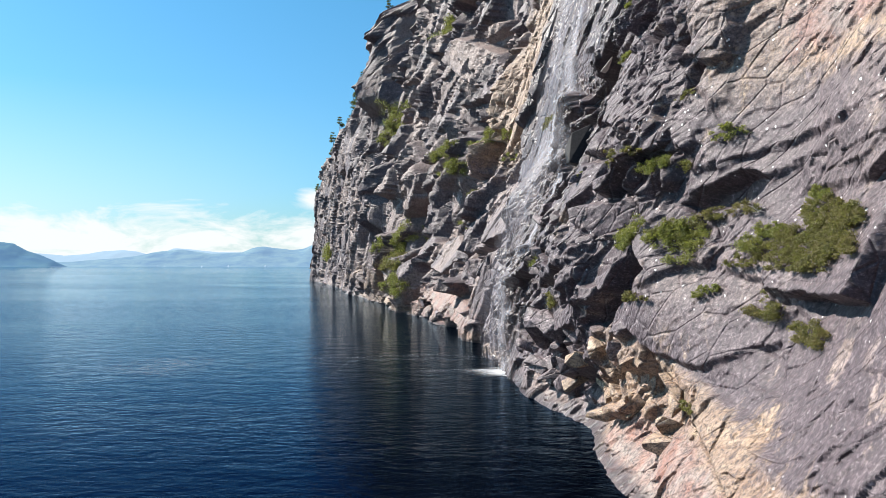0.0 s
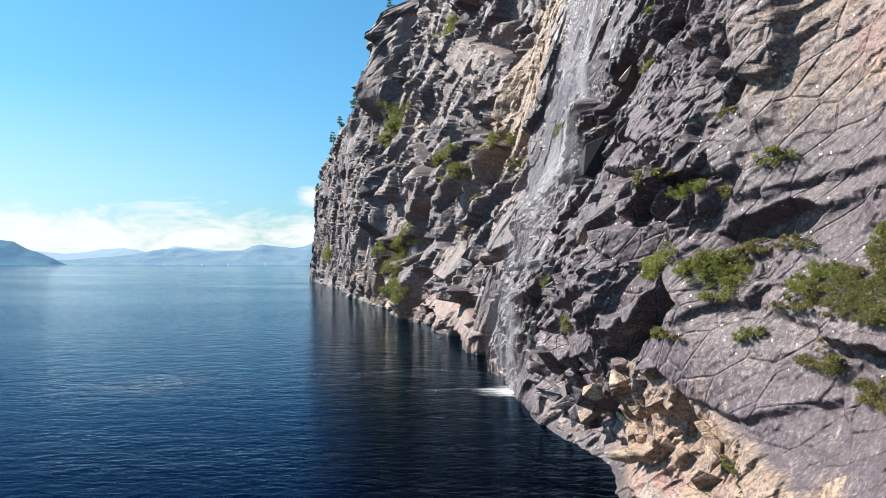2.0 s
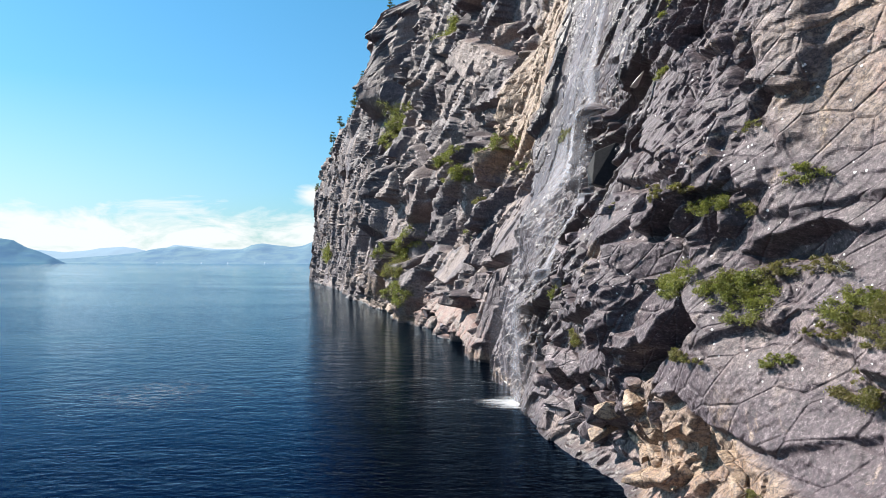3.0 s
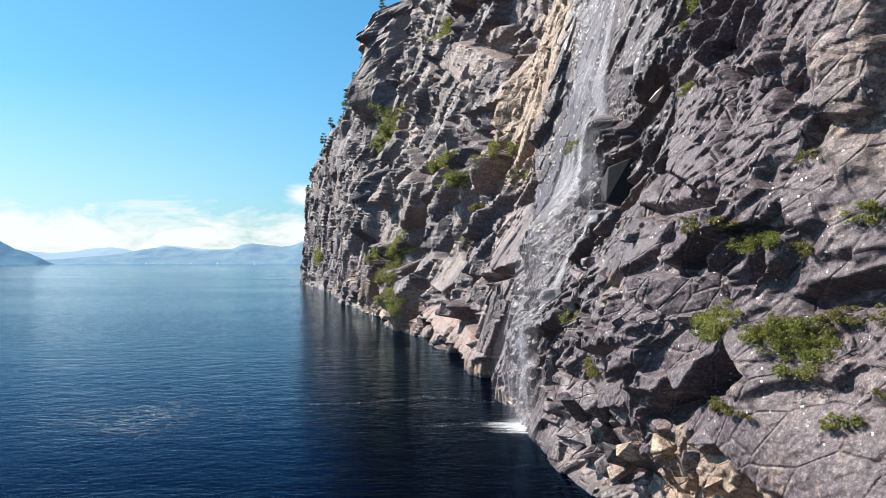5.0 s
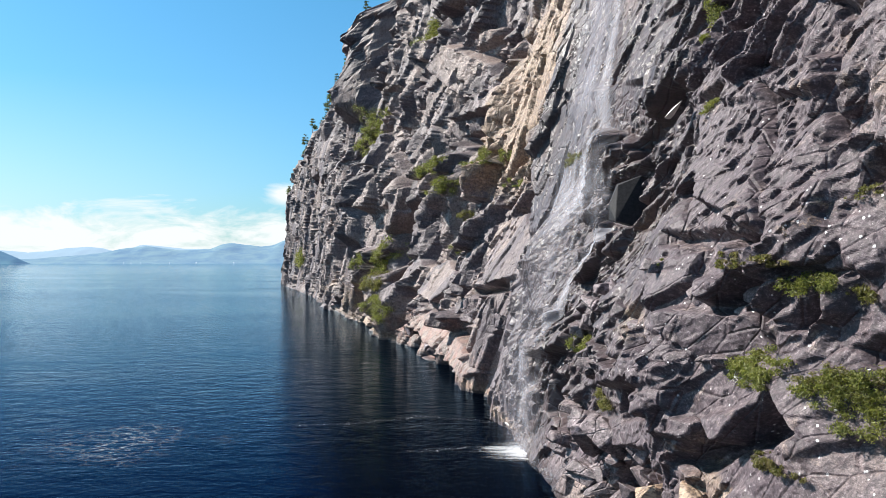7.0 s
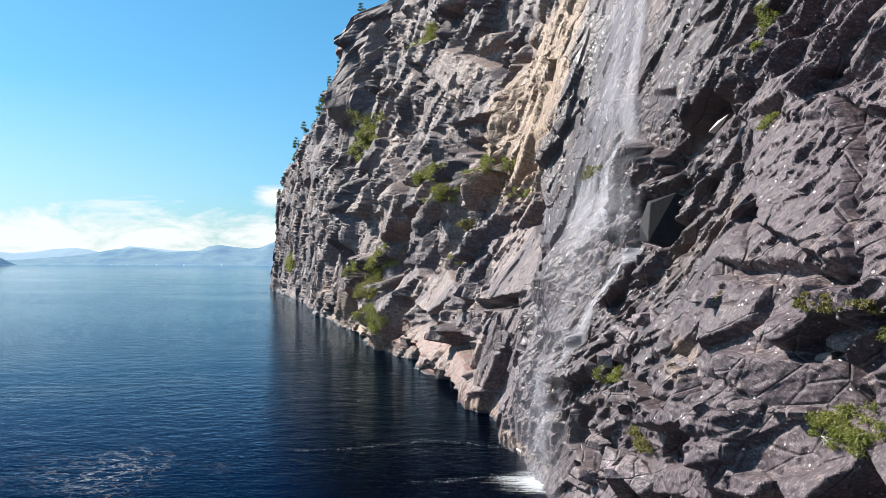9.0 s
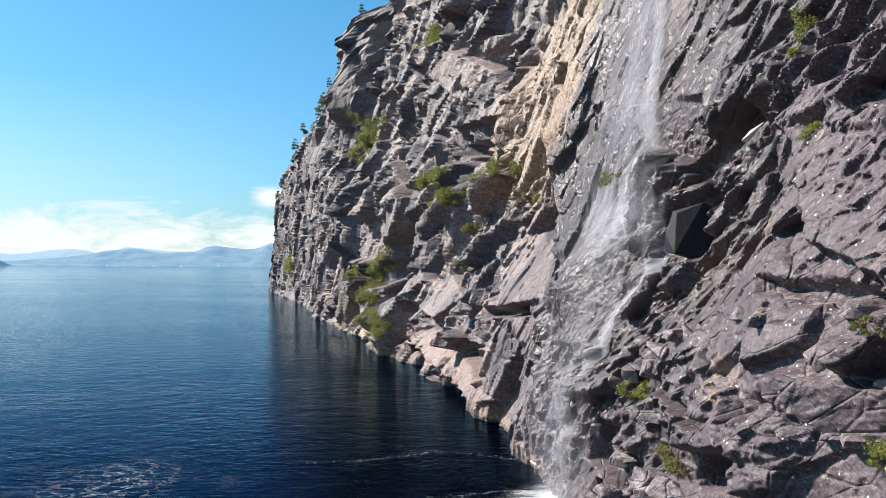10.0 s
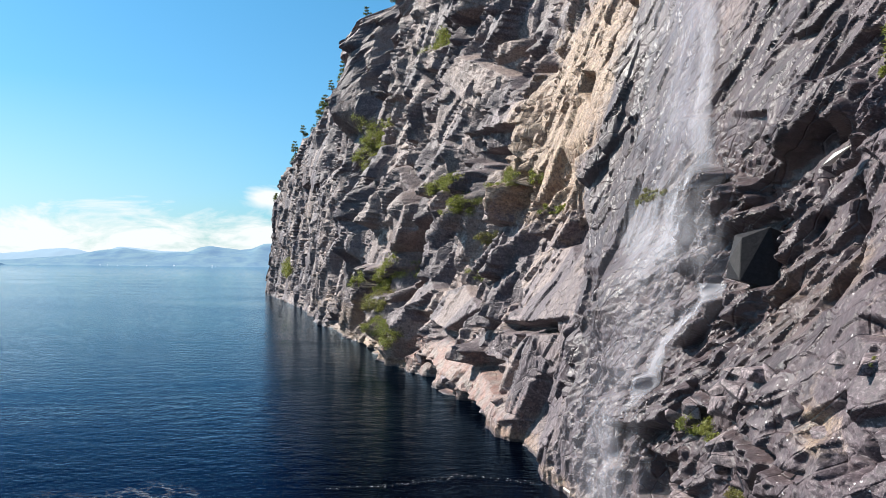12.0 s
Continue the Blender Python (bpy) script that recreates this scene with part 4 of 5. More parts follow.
def veil(name, near, far, z0, z1, out, density, label, seed, nu=70, nv=330):
    """A sheet of falling water that follows the face; near and far give its edges for each height."""
    zz = np.linspace(z0, z1, nv)[:, None] + np.zeros((1, nu))
    s = np.linspace(0, 1, nu)[None, :] + np.zeros((nv, 1))
    yn, yf = near(zz), far(zz)
    yy = yn + (yf - yn) * s
    rough_face = face_points(yy, zz)
    # the water leaps clear of the small ledges
    x = rough_face[..., 0].copy()
    for _ in range(int(0.9 * nv / (z1 - z0))):
        x[:-1] = np.minimum(x[:-1], x[1:])
    for _ in range(4):
        x[:, 1:-1] = np.minimum(x[:, 1:-1], 0.25 * x[:, :-2] + 0.5 * x[:, 1:-1] + 0.25 * x[:, 2:])
    for _ in range(5):
        x[1:-1, 1:-1] = 0.2 * (x[1:-1, 1:-1] + x[:-2, 1:-1] + x[2:, 1:-1] + x[1:-1, :-2] + x[1:-1, 2:])
    pts = np.stack([x - out - 0.05 * fbm(yy * 2, zz, seed, 3), rough_face[..., 1] - 0.3 * out, zz], axis=-1)
    ob = grid_mesh(name, pts, FALL, smooth=True)
    dens = np.sin(np.pi * s) ** 0.7 * density(zz, s)
    flow = np.stack([yy, zz + 0 * yy, np.clip(dens, 0, 1), np.ones_like(yy)], axis=-1).astype(np.float32)
    ob.data.attributes.new("flow", "FLOAT_COLOR", "POINT").data.foreach_set("color", flow.ravel())
    ob.visible_shadow = True
    return tagged(keep_place(ob, waterfall), label)


def table(ys):
    return lambda z: np.interp(z, FALL_Z, ys)


veil("veil", table(FALL_NEAR), table(FALL_FAR), 0.0, 31, 0.07, lambda z, s: 0.29 - 0.05 * smooth01(14, 19, z), "broad thin veil of water over wet rock", 201, 110, 420)
veil("apron", lambda z: table(FALL_NEAR)(z) - 1.8 * smooth01(9.6, 11, z), table(FALL_FAR), 9.6, 15.2, 0.1, lambda z, s: 0.64 * np.exp(-((z - 12.4) / 2.2) ** 2) - 0.12 * s, "water breaking white over a sloping ledge", 203, 110, 160)
CORE_Z = [0, 2.2, 3.5, 5.2, 6.7, 7.9, 8.9, 9.7, 10.8, 12.3, 14.3, 15.5, 17, 19.2, 21, 24.5, 31]
CORE_Y = [38.6, 37.4, 36.6, 36, 35.9, 36.3, 35.0, 33.9, 35.0, 35.8, 36.4, 37.0, 37.8, 38.8, 40.0, 44, 51.5]
core = lambda z: np.interp(z, CORE_Z, CORE_Y)
veil("main_stream", lambda z: core(z) - 0.7, lambda z: core(z) + 1.5, 13.6, 31, 0.22, lambda z, s: 0.62 - 0.12 * smooth01(18, 24, z), "white main stream", 202, 40, 300)
veil("side_stream", lambda z: core(z) - 0.5, lambda z: core(z) + 0.9, 4.6, 10.2, 0.14, lambda z, s: 0.68 * smooth01(4.6, 6.5, z) + 0.05, "thin stream sliding along a crack", 204, 30, 160)
veil("lower_stream", lambda z: core(z) - 0.4, lambda z: core(z) + 2.4, 0.0, 5.2, 0.16, lambda z, s: 0.46 + 0.2 * smooth01(1.5, 0, z), "loose strands falling to the fjord", 205, 40, 160)


def mist_material():
    """Drifting spray: very thin, soft-edged."""
    m, t, b, out = material("spray")
    flow = t.nodes.new("ShaderNodeAttribute")
    flow.attribute_name = "flow"
    sp = t.nodes.new("ShaderNodeSeparateColor")
    t.links.new(flow.outputs["Color"], sp.inputs[0])
    drift = noise_tex(t, scaled(t, flow.outputs["Vector"], 0.8, 0.22, 1.0), 1.0, 6, 0.6, 0.8)
    a = maths(t, "MULTIPLY", ramp(t, drift, (0.30, 0.0), (0.75, 1.0)), sp.outputs[2])
    soft, clear_part, both = t.nodes.new("ShaderNodeBsdfTranslucent"), t.nodes.new("ShaderNodeBsdfTransparent"), t.nodes.new("ShaderNodeMixShader")
    milk, half = t.nodes.new("ShaderNodeBsdfDiffuse"), t.nodes.new("ShaderNodeMixShader")
    soft.inputs["Color"].default_value = milk.inputs["Color"].default_value = (0.42, 0.41, 0.47, 1)
    wire(t, (soft.outputs[0], half.inputs[1]), (milk.outputs[0], half.inputs[2]), (a, both.inputs[0]), (clear_part.outputs[0], both.inputs[1]), (half.outputs[0], both.inputs[2]), (both.outputs[0], out.inputs["Surface"]))
    return m


SPRAY = mist_material()


def mist(y_of, half, z0, z1, out, strength, seed, n=40):
    zz = np.linspace(z0, z1, n)[:, None] + np.zeros((1, n))
    s = np.linspace(-1, 1, n)[None, :] + np.zeros((n, 1))
    yy = y_of(zz) + s * half
    x = base_x(yy, zz) - out - 0.3 * fbm(yy / 3, zz / 3, seed, 3)
    ob = grid_mesh("spray", np.stack([x, yy, zz], axis=-1), SPRAY, smooth=True)
    edge = np.clip(1 - s ** 2, 0, 1) ** 1.3 * smooth01(z0, z0 + 0.25 * (z1 - z0), zz) * smooth01(z1, z1 - 0.3 * (z1 - z0), zz)
    flow = np.stack([yy, zz, strength * edge, np.ones_like(yy)], axis=-1).astype(np.float32)
    ob.data.attributes.new("flow", "FLOAT_COLOR", "POINT").data.foreach_set("color", flow.ravel())
    ob.visible_shadow = False
    return tagged(keep_place(ob, waterfall), "thin drifting spray")


mist(core, 4.0, 12, 31, 1.3, 0.22, 211)
mist(core, 2.2, 13, 30, 1.1, 0.38, 212)
mist(lambda z: core(z) + 1.5, 5.5, -0.1, 15, 1.2, 0.24, 213)
mist(core, 3.4, -0.15, 5.5, 1.0, 0.32, 214)

# ---- loose and jutting rocks, parts of the cliff ----


def rock_mesh(name, seed, sx, sy, sz, n=15, worn=0.06, tint=(0, 0, 0, 0), mat=None):
    """An angular boulder: the hull of scattered points with worn edges."""
    rng = random.Random(seed)
    bm = bmesh.new()
    for _ in range(n):
        v = Vector((rng.uniform(-1, 1), rng.uniform(-1, 1), rng.uniform(-1, 1)))
        k = max(abs(v.x), abs(v.y), abs(v.z))
        v = v / k * rng.uniform(0.75, 1.0)
        bm.verts.new((v.x * sx, v.y * sy, v.z * sz))
    hull = bmesh.ops.convex_hull(bm, input=bm.verts)
    bmesh.ops.delete(bm, geom=list({g for g in hull["geom_interior"] + hull["geom_unused"] if isinstance(g, bmesh.types.BMVert)}), context="VERTS")
    bmesh.ops.dissolve_limit(bm, angle_limit=radians(14), verts=bm.verts, edges=bm.edges)
    bmesh.ops.bevel(bm, geom=bm.edges[:], offset=worn * min(sx, sy, sz), segments=1, affect="EDGES")
    bmesh.ops.triangulate(bm, faces=bm.faces)
    me = bpy.data.meshes.new(name)
    bm.to_mesh(me)
    bm.free()
    me.materials.append(mat or ROCK)
    stain = me.attributes.new("mineral", "FLOAT_COLOR", "POINT")
    stain.data.foreach_set("color", list(tint) * len(me.vertices))
    me.attributes.new("slab", "FLOAT_COLOR", "POINT").data.foreach_set("color", [rng.uniform(0.4, 0.7), rng.uniform(0.35, 0.7), 0.5, 1.0] * len(me.vertices))
    return me


ROCKS = [rock_mesh("rock", 300 + i, 1.0, 1.15, 0.8, 13 + i % 5) for i in range(9)]
TAN_ROCKS = [rock_mesh("rock", 330 + i, 1.0, 1.2, 0.75, 13 + i % 5, tint=(0.75, 0, 0.35 * (i % 3 == 0), 0)) for i in range(7)]


def quartz_material():
    m, t, b, out = material("quartz")
    pos = t.nodes.new("ShaderNodeNewGeometry").outputs["Position"]
    n = noise_tex(t, pos, 5, 6, 0.7)
    t.links.new(mix(t, n, (0.34, 0.30, 0.25), (0.62, 0.60, 0.56)), b.inputs["Base Color"])
    b.inputs["Roughness"].default_value = 0.5
    t.links.new(bump(t, n, 0.6, 0.03), b.inputs["Normal"])
    return m


QUARTZ = quartz_material()
QUARTZ_ROCKS = [rock_mesh("quartz_vein", 350, 1.0, 1.2, 0.75, 14, mat=QUARTZ)]

def rock(y, z, size, kind, turn, out=0.1, tip=0.0, stretch=(1, 1, 1), stock=ROCKS):
    ob = new("rock", stock[kind % len(stock)])
    ob.location = on_face(y, z, out)
    ob.rotation_euler = (radians(tip), radians(tip * 0.6), radians(turn))
    ob.scale = [size * s for s in stretch]
    ob.parent = cliff
    return ob


def shaded_rock_material():
    m, t, b, out = material("wet_shaded_rock")
    pos = t.nodes.new("ShaderNodeNewGeometry").outputs["Position"]
    grain = noise_tex(t, pos, 7.0, 8, 0.75)
    # near-black base: wet rock plus the shade of its unlit faces
    t.links.new(mix(t, ramp(t, grain, (0.4, 0.0), (0.65, 1.0)), (0.006, 0.005, 0.006), (0.022, 0.019, 0.021)), b.inputs["Base Color"])
    t.links.new(mix(t, grain, (0.55, 0.55, 0.55), (0.8, 0.8, 0.8)), b.inputs["Roughness"])
    b.inputs["Specular IOR Level"].default_value = 0.25
    t.links.new(bump(t, grain, 0.5, 0.03), b.inputs["Normal"])
    return m


# the black rock that parts the fall
def fall_rock():
    """A leaning, sharp-edged block, wet, with its shade painted in as black."""
    bm = bmesh.new()
    for x, y, z in ((-0.85, -0.5, -1.0), (0.6, -0.9, -1.15), (0.9, 0.9, -0.9), (-0.7, 0.9, -0.75), (-0.9, -0.35, 0.55), (-0.1, -0.75, 1.05), (0.9, -0.6, 0.9), (0.8, 0.9, 1.1), (-0.65, 0.7, 0.85), (-1.05, 0.1, -0.25)):
        bm.verts.new((x, y, z))
    bmesh.ops.convex_hull(bm, input=bm.verts)
    bmesh.ops.dissolve_limit(bm, angle_limit=radians(18), verts=bm.verts, edges=bm.edges)
    bmesh.ops.bevel(bm, geom=bm.edges[:], offset=0.02, segments=1, affect="EDGES")
    ob = part("black_rock", bm, shaded_rock_material(), cliff, "sharp wet rock parting the fall, its shade painted in as black")
    ob.location = on_face(32.2, 11.05, 0.45)
    ob.rotation_euler = (radians(-6), radians(10), radians(8))
    ob.scale = (0.9, 0.85, 0.88)


fall_rock()
# blocks along the ledges and the tumbled foot of the wall
rng = random.Random(41)
for i in range(46):
    yy = rng.uniform(15, 35)
    zz = rng.uniform(0.3 + 0.07 * (yy - 15), 3.6)
    rock(yy, zz, rng.uniform(0.22, 0.62), i, rng.uniform(0, 360), rng.uniform(-0.1, 0.15), rng.uniform(-35, 35), (1, rng.uniform(0.8, 1.7), rng.uniform(0.6, 1.1)), TAN_ROCKS if yy < 29 - 2.5 * zz + rng.uniform(-4, 4) else ROCKS)
for i in range(26):
    yy = rng.uniform(19, 33)
    rock(yy, 8.0 - (yy - 19) * 0.16 + rng.uniform(-1.6, 1.6), rng.uniform(0.2, 0.5), i + 3, rng.uniform(0, 360), rng.uniform(-0.2, -0.02), rng.uniform(-30, 30), (1, rng.uniform(0.9, 1.8), rng.uniform(0.6, 1.0)))
for i in range(9):
    yy = rng.uniform(52, 110)
    rock(yy, rng.uniform(0.2, 1.6), rng.uniform(0.5, 1.2), i, rng.uniform(0, 360), -0.3, rng.uniform(-20, 20), (1, 1.6, 0.8))

# ---- plants ----


def leaf_cloud(name, lumps, n, leaf, mat, parent, seed, flat=0.0, label=""):
    """Leaves scattered through rounded lumps (centre, radii): small folded blades, each free of the others."""
    r = np.random.RandomState(seed)
    cen = np.array([l[0] for l in lumps], float)
    rad = np.array([l[1] for l in lumps], float)
    w = np.prod(rad, axis=1) ** 0.7
    which = r.choice(len(lumps), n, p=w / w.sum())
    v = r.normal(size=(n, 3))
    v /= np.linalg.norm(v, axis=1)[:, None]
    v *= (r.rand(n) ** 0.5 * (0.75 + 0.55 * r.rand(n) ** 2))[:, None]
    p = cen[which] + v * rad[which]
    a = r.normal(size=(n, 3))
    a[:, 2] = a[:, 2] * (1 - flat) + flat * 1.2
    a /= np.linalg.norm(a, axis=1)[:, None]
    b = np.cross(a, r.normal(size=(n, 3)))
    b /= np.linalg.norm(b, axis=1)[:, None] + 1e-6
    size = leaf * (0.6 + 0.8 * r.rand(n))[:, None]
    fold = np.cross(a, b) * size * 0.25
    quad = np.stack([p - a * size, p + b * size * 0.36 + fold, p + a * size, p - b * size * 0.36 + fold], axis=1)
    faces = np.arange(n * 4, dtype=np.int32).reshape(n, 4)
    me = bpy.data.meshes.new(name)
    me.vertices.add(n * 4)
    me.vertices.foreach_set("co", quad.astype(np.float32).ravel())
    me.loops.add(n * 4)
    me.loops.foreach_set("vertex_index", faces.ravel())
    me.polygons.add(n)
    me.polygons.foreach_set("loop_start", np.arange(0, n * 4, 4, dtype=np.int32))
    me.materials.append(mat)
    me.update(calc_edges=True)
    ob = new(name, me)
    ob.parent = parent
    return tagged(ob, label=label)


def limb(bm, a, b, ra, rb, sides=6):
    a, b = Vector(a), Vector(b)
    ax = (b - a).normalized()
    u = ax.orthogonal().normalized()
    w = ax.cross(u)
    rings = []
    for p, rr in ((a, ra), (b, rb)):
        rings.append([bm.verts.new(p + (u * math.cos(k * math.tau / sides) + w * math.sin(k * math.tau / sides)) * rr) for k in range(sides)])
    for k in range(sides):
        bm.faces.new((rings[0][k], rings[0][(k + 1) % sides], rings[1][(k + 1) % sides], rings[1][k]))
    bm.faces.new(rings[1])


def shrub(y, z, width, tall, mat, n, leaf, seed, name="shrub", label="", category="shrub", out=0.1, group=""):
    """A low bush rooted in a crack: stems that fork, and lumps of leaves along the face."""
    rng = random.Random(seed)
    top = new(name)
    top.location = on_face(y, z, -0.05)
    tagged(top, label, category, group)
    lumps, bm, plan = [], bmesh.new(), []
    for k in range(int(14 + width * 9)):
        cy = rng.uniform(-0.5, 0.5) * width + rng.gauss(0, 0.08)
        cz = rng.uniform(-0.25, 0.8) * tall * (1 - 0.7 * min(1, abs(cy) / (0.6 * width)))
        plan.append((cy, cz, rng.uniform(0.10, 0.34) * tall))
    spots = on_face_all([y + p[0] for p in plan], [z + p[1] for p in plan], [out + 0.25 * p[2] for p in plan])
    for (cy, cz, r), at in zip(plan, spots):
        c = at - top.location
        lumps.append((tuple(c), (r * 0.9, r * 1.5, r * rng.uniform(0.45, 0.8))))
        sunk = out + 0.25 * r + 0.12
        root = c + Vector((0.96 * sunk, 0.26 * sunk - 0.1 * cy, -0.15 * tall))
        knee = root * 0.45 + c * 0.55 + Vector((rng.uniform(-0.1, 0.1), rng.uniform(-0.1, 0.1), -0.05)) * tall
        limb(bm, (0.06, 0.02, 0), root, 0.011 * tall + 0.003, 0.009 * tall + 0.003, 5)
        limb(bm, root, knee, 0.013 * tall + 0.003, 0.008 * tall + 0.002, 5)
        limb(bm, knee, c, 0.008 * tall + 0.002, 0.003, 5)
    part("stem", bm, BARK, top)
    leaf_cloud("foliage", lumps, n, leaf, mat, top, seed)
    return top


HEATH = "low olive-green heather and juniper rooted on a rock ledge"
BIRCHY = "bright green birch scrub growing from a cliff ledge"
# near ledges
shrub(17.5, 6.6, 3.8, 0.76, LEAF_BIRCH, 5076, 0.035, 1, label=BIRCHY)
shrub(16, 6.7, 0.6, 0.36, LEAF_HEATH, 630, 0.034, 2, label=HEATH)
shrub(15.5, 6.4, 1.1, 0.77, LEAF_BIRCH, 2119, 0.032, 3, label=BIRCHY)
shrub(15.4, 5.9, 0.6, 0.63, LEAF_BIRCH, 1156, 0.032, 4, label=BIRCHY)
shrub(14.2, 7, 2, 0.4, LEAF_HEATH, 1953, 0.030, 5, label=HEATH)
shrub(13.1, 5.8, 1, 0.25, LEAF_HEATH, 798, 0.030, 10, label=HEATH)
shrub(12.9, 6.2, 0.6, 0.63, LEAF_BIRCH, 1441, 0.030, 11, label=BIRCHY)
shrub(12.2, 4.8, 1.1, 0.61, LEAF_HEATH, 2253, 0.028, 12, label=HEATH)
shrub(10.5, 4.4, 1.5, 0.5, LEAF_HEATH, 2787, 0.026, 13, label=HEATH)
shrub(18.6, 8.8, 3.6, 0.32, LEAF_HEATH, 1852, 0.036, 14, label=HEATH)
shrub(16.6, 8.4, 1.1, 0.44, LEAF_BIRCH, 1104, 0.034, 15, label=BIRCHY)
shrub(15.7, 8.2, 0.5, 0.36, LEAF_HEATH, 571, 0.034, 16, label=HEATH)
shrub(14.2, 8.8, 0.8, 0.41, LEAF_BIRCH, 979, 0.030, 17, label=BIRCHY)
shrub(13.8, 2.5, 1.1, 0.26, LEAF_HEATH, 811, 0.030, 18, label=HEATH)
shrub(14.1, 5.2, 0.5, 0.26, LEAF_BIRCH, 481, 0.030, 19, label="small tuft of pale grass on a rock slab")
shrub(16.8, 4.9, 1.6, 0.22, LEAF_HEATH, 732, 0.035, 20, label=HEATH)
shrub(18.5, 6.4, 2.2, 0.52, LEAF_BIRCH, 2895, 0.030, 21, label=BIRCHY)
shrub(16.2, 6.6, 0.5, 0.53, LEAF_HEATH, 1227, 0.028, 22, label=HEATH)
shrub(15.7, 6.3, 0.6, 0.7, LEAF_BIRCH, 1869, 0.026, 23, label=BIRCHY)
shrub(15.2, 6.8, 0.6, 0.4, LEAF_HEATH, 1105, 0.026, 24, label=HEATH)
shrub(17.4, 4.9, 1.4, 0.31, LEAF_HEATH, 1291, 0.030, 25, label=HEATH)
shrub(15.6, 10, 0.4, 0.29, LEAF_HEATH, 622, 0.026, 26, label=HEATH)
shrub(16.5, 8.3, 0.6, 0.6, LEAF_BIRCH, 1497, 0.028, 27, label=BIRCHY)
shrub(14.5, 5.1, 0.3, 0.28, LEAF_BIRCH, 574, 0.026, 28, label="small tuft of pale grass on a rock slab")
shrub(31.6, 5.7, 2.1, 0.75, LEAF_BIRCH, 1944, 0.043, 29, label="pale green fern clump beside the waterfall")
shrub(27.1, 16.5, 1.4, 1, LEAF_BIRCH, 2272, 0.039, 30, label=BIRCHY)
shrub(26.7, 15.6, 0.5, 0.41, LEAF_BIRCH, 484, 0.038, 31, label=BIRCHY)
shrub(42.5, 13.7, 5, 0.52, LEAF_HEATH, 1549, 0.060, 32, label=HEATH)
shrub(22.8, 8.8, 0.4, 0.18, LEAF_BIRCH, 294, 0.030, 33, label=BIRCHY)
shrub(24.6, 13.1, 0.5, 0.52, LEAF_BIRCH, 753, 0.035, 34, label=BIRCHY)
shrub(28.3, 4.3, 2.9, 0.59, LEAF_HEATH, 2493, 0.039, 35, label=HEATH)
for k, (y, z, wide, tall) in enumerate([(11.9, 6.0, 1.5, 0.5), (11.3, 6.35, 1.7, 0.55), (10.6, 6.05, 1.8, 0.6), (10.2, 6.6, 1.7, 0.5), (11.0, 6.9, 1.6, 0.4), (9.7, 6.2, 1.6, 0.6), (11.2, 5.75, 1.2, 0.4)]):
    shrub(y, z, wide, tall, LEAF_HEATH, 3600, 0.024, 40 + k, label="olive-brown heather mat spread over a sloping ledge", group="heather on the ledge")
for k, (y, z, wide) in enumerate([(10.3, 6.3, 1.5), (9.6, 6.55, 1.6), (9.3, 6.0, 1.5), (10.0, 5.75, 1.3)]):
    shrub(y, z, wide, 0.5, LEAF_HEATH, 4200, 0.024, 70 + k, label="olive-brown heather mat spread over a sloping ledge", group="heather on the ledge", out=0.15)
for k, (y, z, wide) in enumerate([(11.2, 7.15, 0.9), (12.4, 6.45, 0.7)]):
    shrub(y, z, wide, 0.35, LEAF_BIRCH, 2200, 0.024, 50 + k, label=BIRCHY)
# the far wall
shrub(73.5, 17.4, 8.1, 1.7, LEAF_BIRCH, 6550, 0.074, 24, label=BIRCHY)
shrub(63.0, 14.6, 4.4, 0.7, LEAF_BIRCH, 2268, 0.062, 25, label=BIRCHY)
shrub(93.4, 18.8, 8.8, 2.4, LEAF_BIRCH, 7560, 0.093, 26, label=BIRCHY)
shrub(89.0, 16.3, 4.4, 2.6, LEAF_BIRCH, 5544, 0.087, 27, label=BIRCHY)
shrub(84.5, 13.2, 3.2, 2.0, LEAF_HEATH, 2772, 0.081, 28, label=HEATH)
shrub(82.0, 9.8, 3.8, 1.6, LEAF_BIRCH, 3024, 0.074, 29, label=BIRCHY)
shrub(119.0, 8.2, 11.2, 2.4, LEAF_BIRCH, 6550, 0.105, 30, label=BIRCHY)
shrub(113.5, 5.6, 7.5, 3.0, LEAF_HEATH, 6048, 0.099, 31, label=HEATH)
shrub(112.0, 10.0, 7.5, 2.6, LEAF_BIRCH, 5040, 0.099, 32, label=BIRCHY)
shrub(110.5, 2.8, 5.0, 2.4, LEAF_BIRCH, 4032, 0.093, 33, label=BIRCHY)
shrub(97.4, 2.6, 4.5, 2.6, LEAF_BIRCH, 4284, 0.087, 34, label=BIRCHY)
shrub(258, 9.0, 20.0, 5.0, LEAF_BIRCH, 5544, 0.198, 35, label=BIRCHY)
shrub(113.7, 38.6, 5.6, 3.2, LEAF_BIRCH, 5040, 0.112, 36, label=BIRCHY)
for k in range(9):
    rng = random.Random(500 + k)
    shrub(140 + rng.uniform(-9, 8), 26 + rng.uniform(0, 8.5) - 1.5, 6, rng.uniform(2.6, 4.5), LEAF_BIRCH, 2600, 0.12, 60 + k, label=BIRCHY, group="scrub on the high ledge")


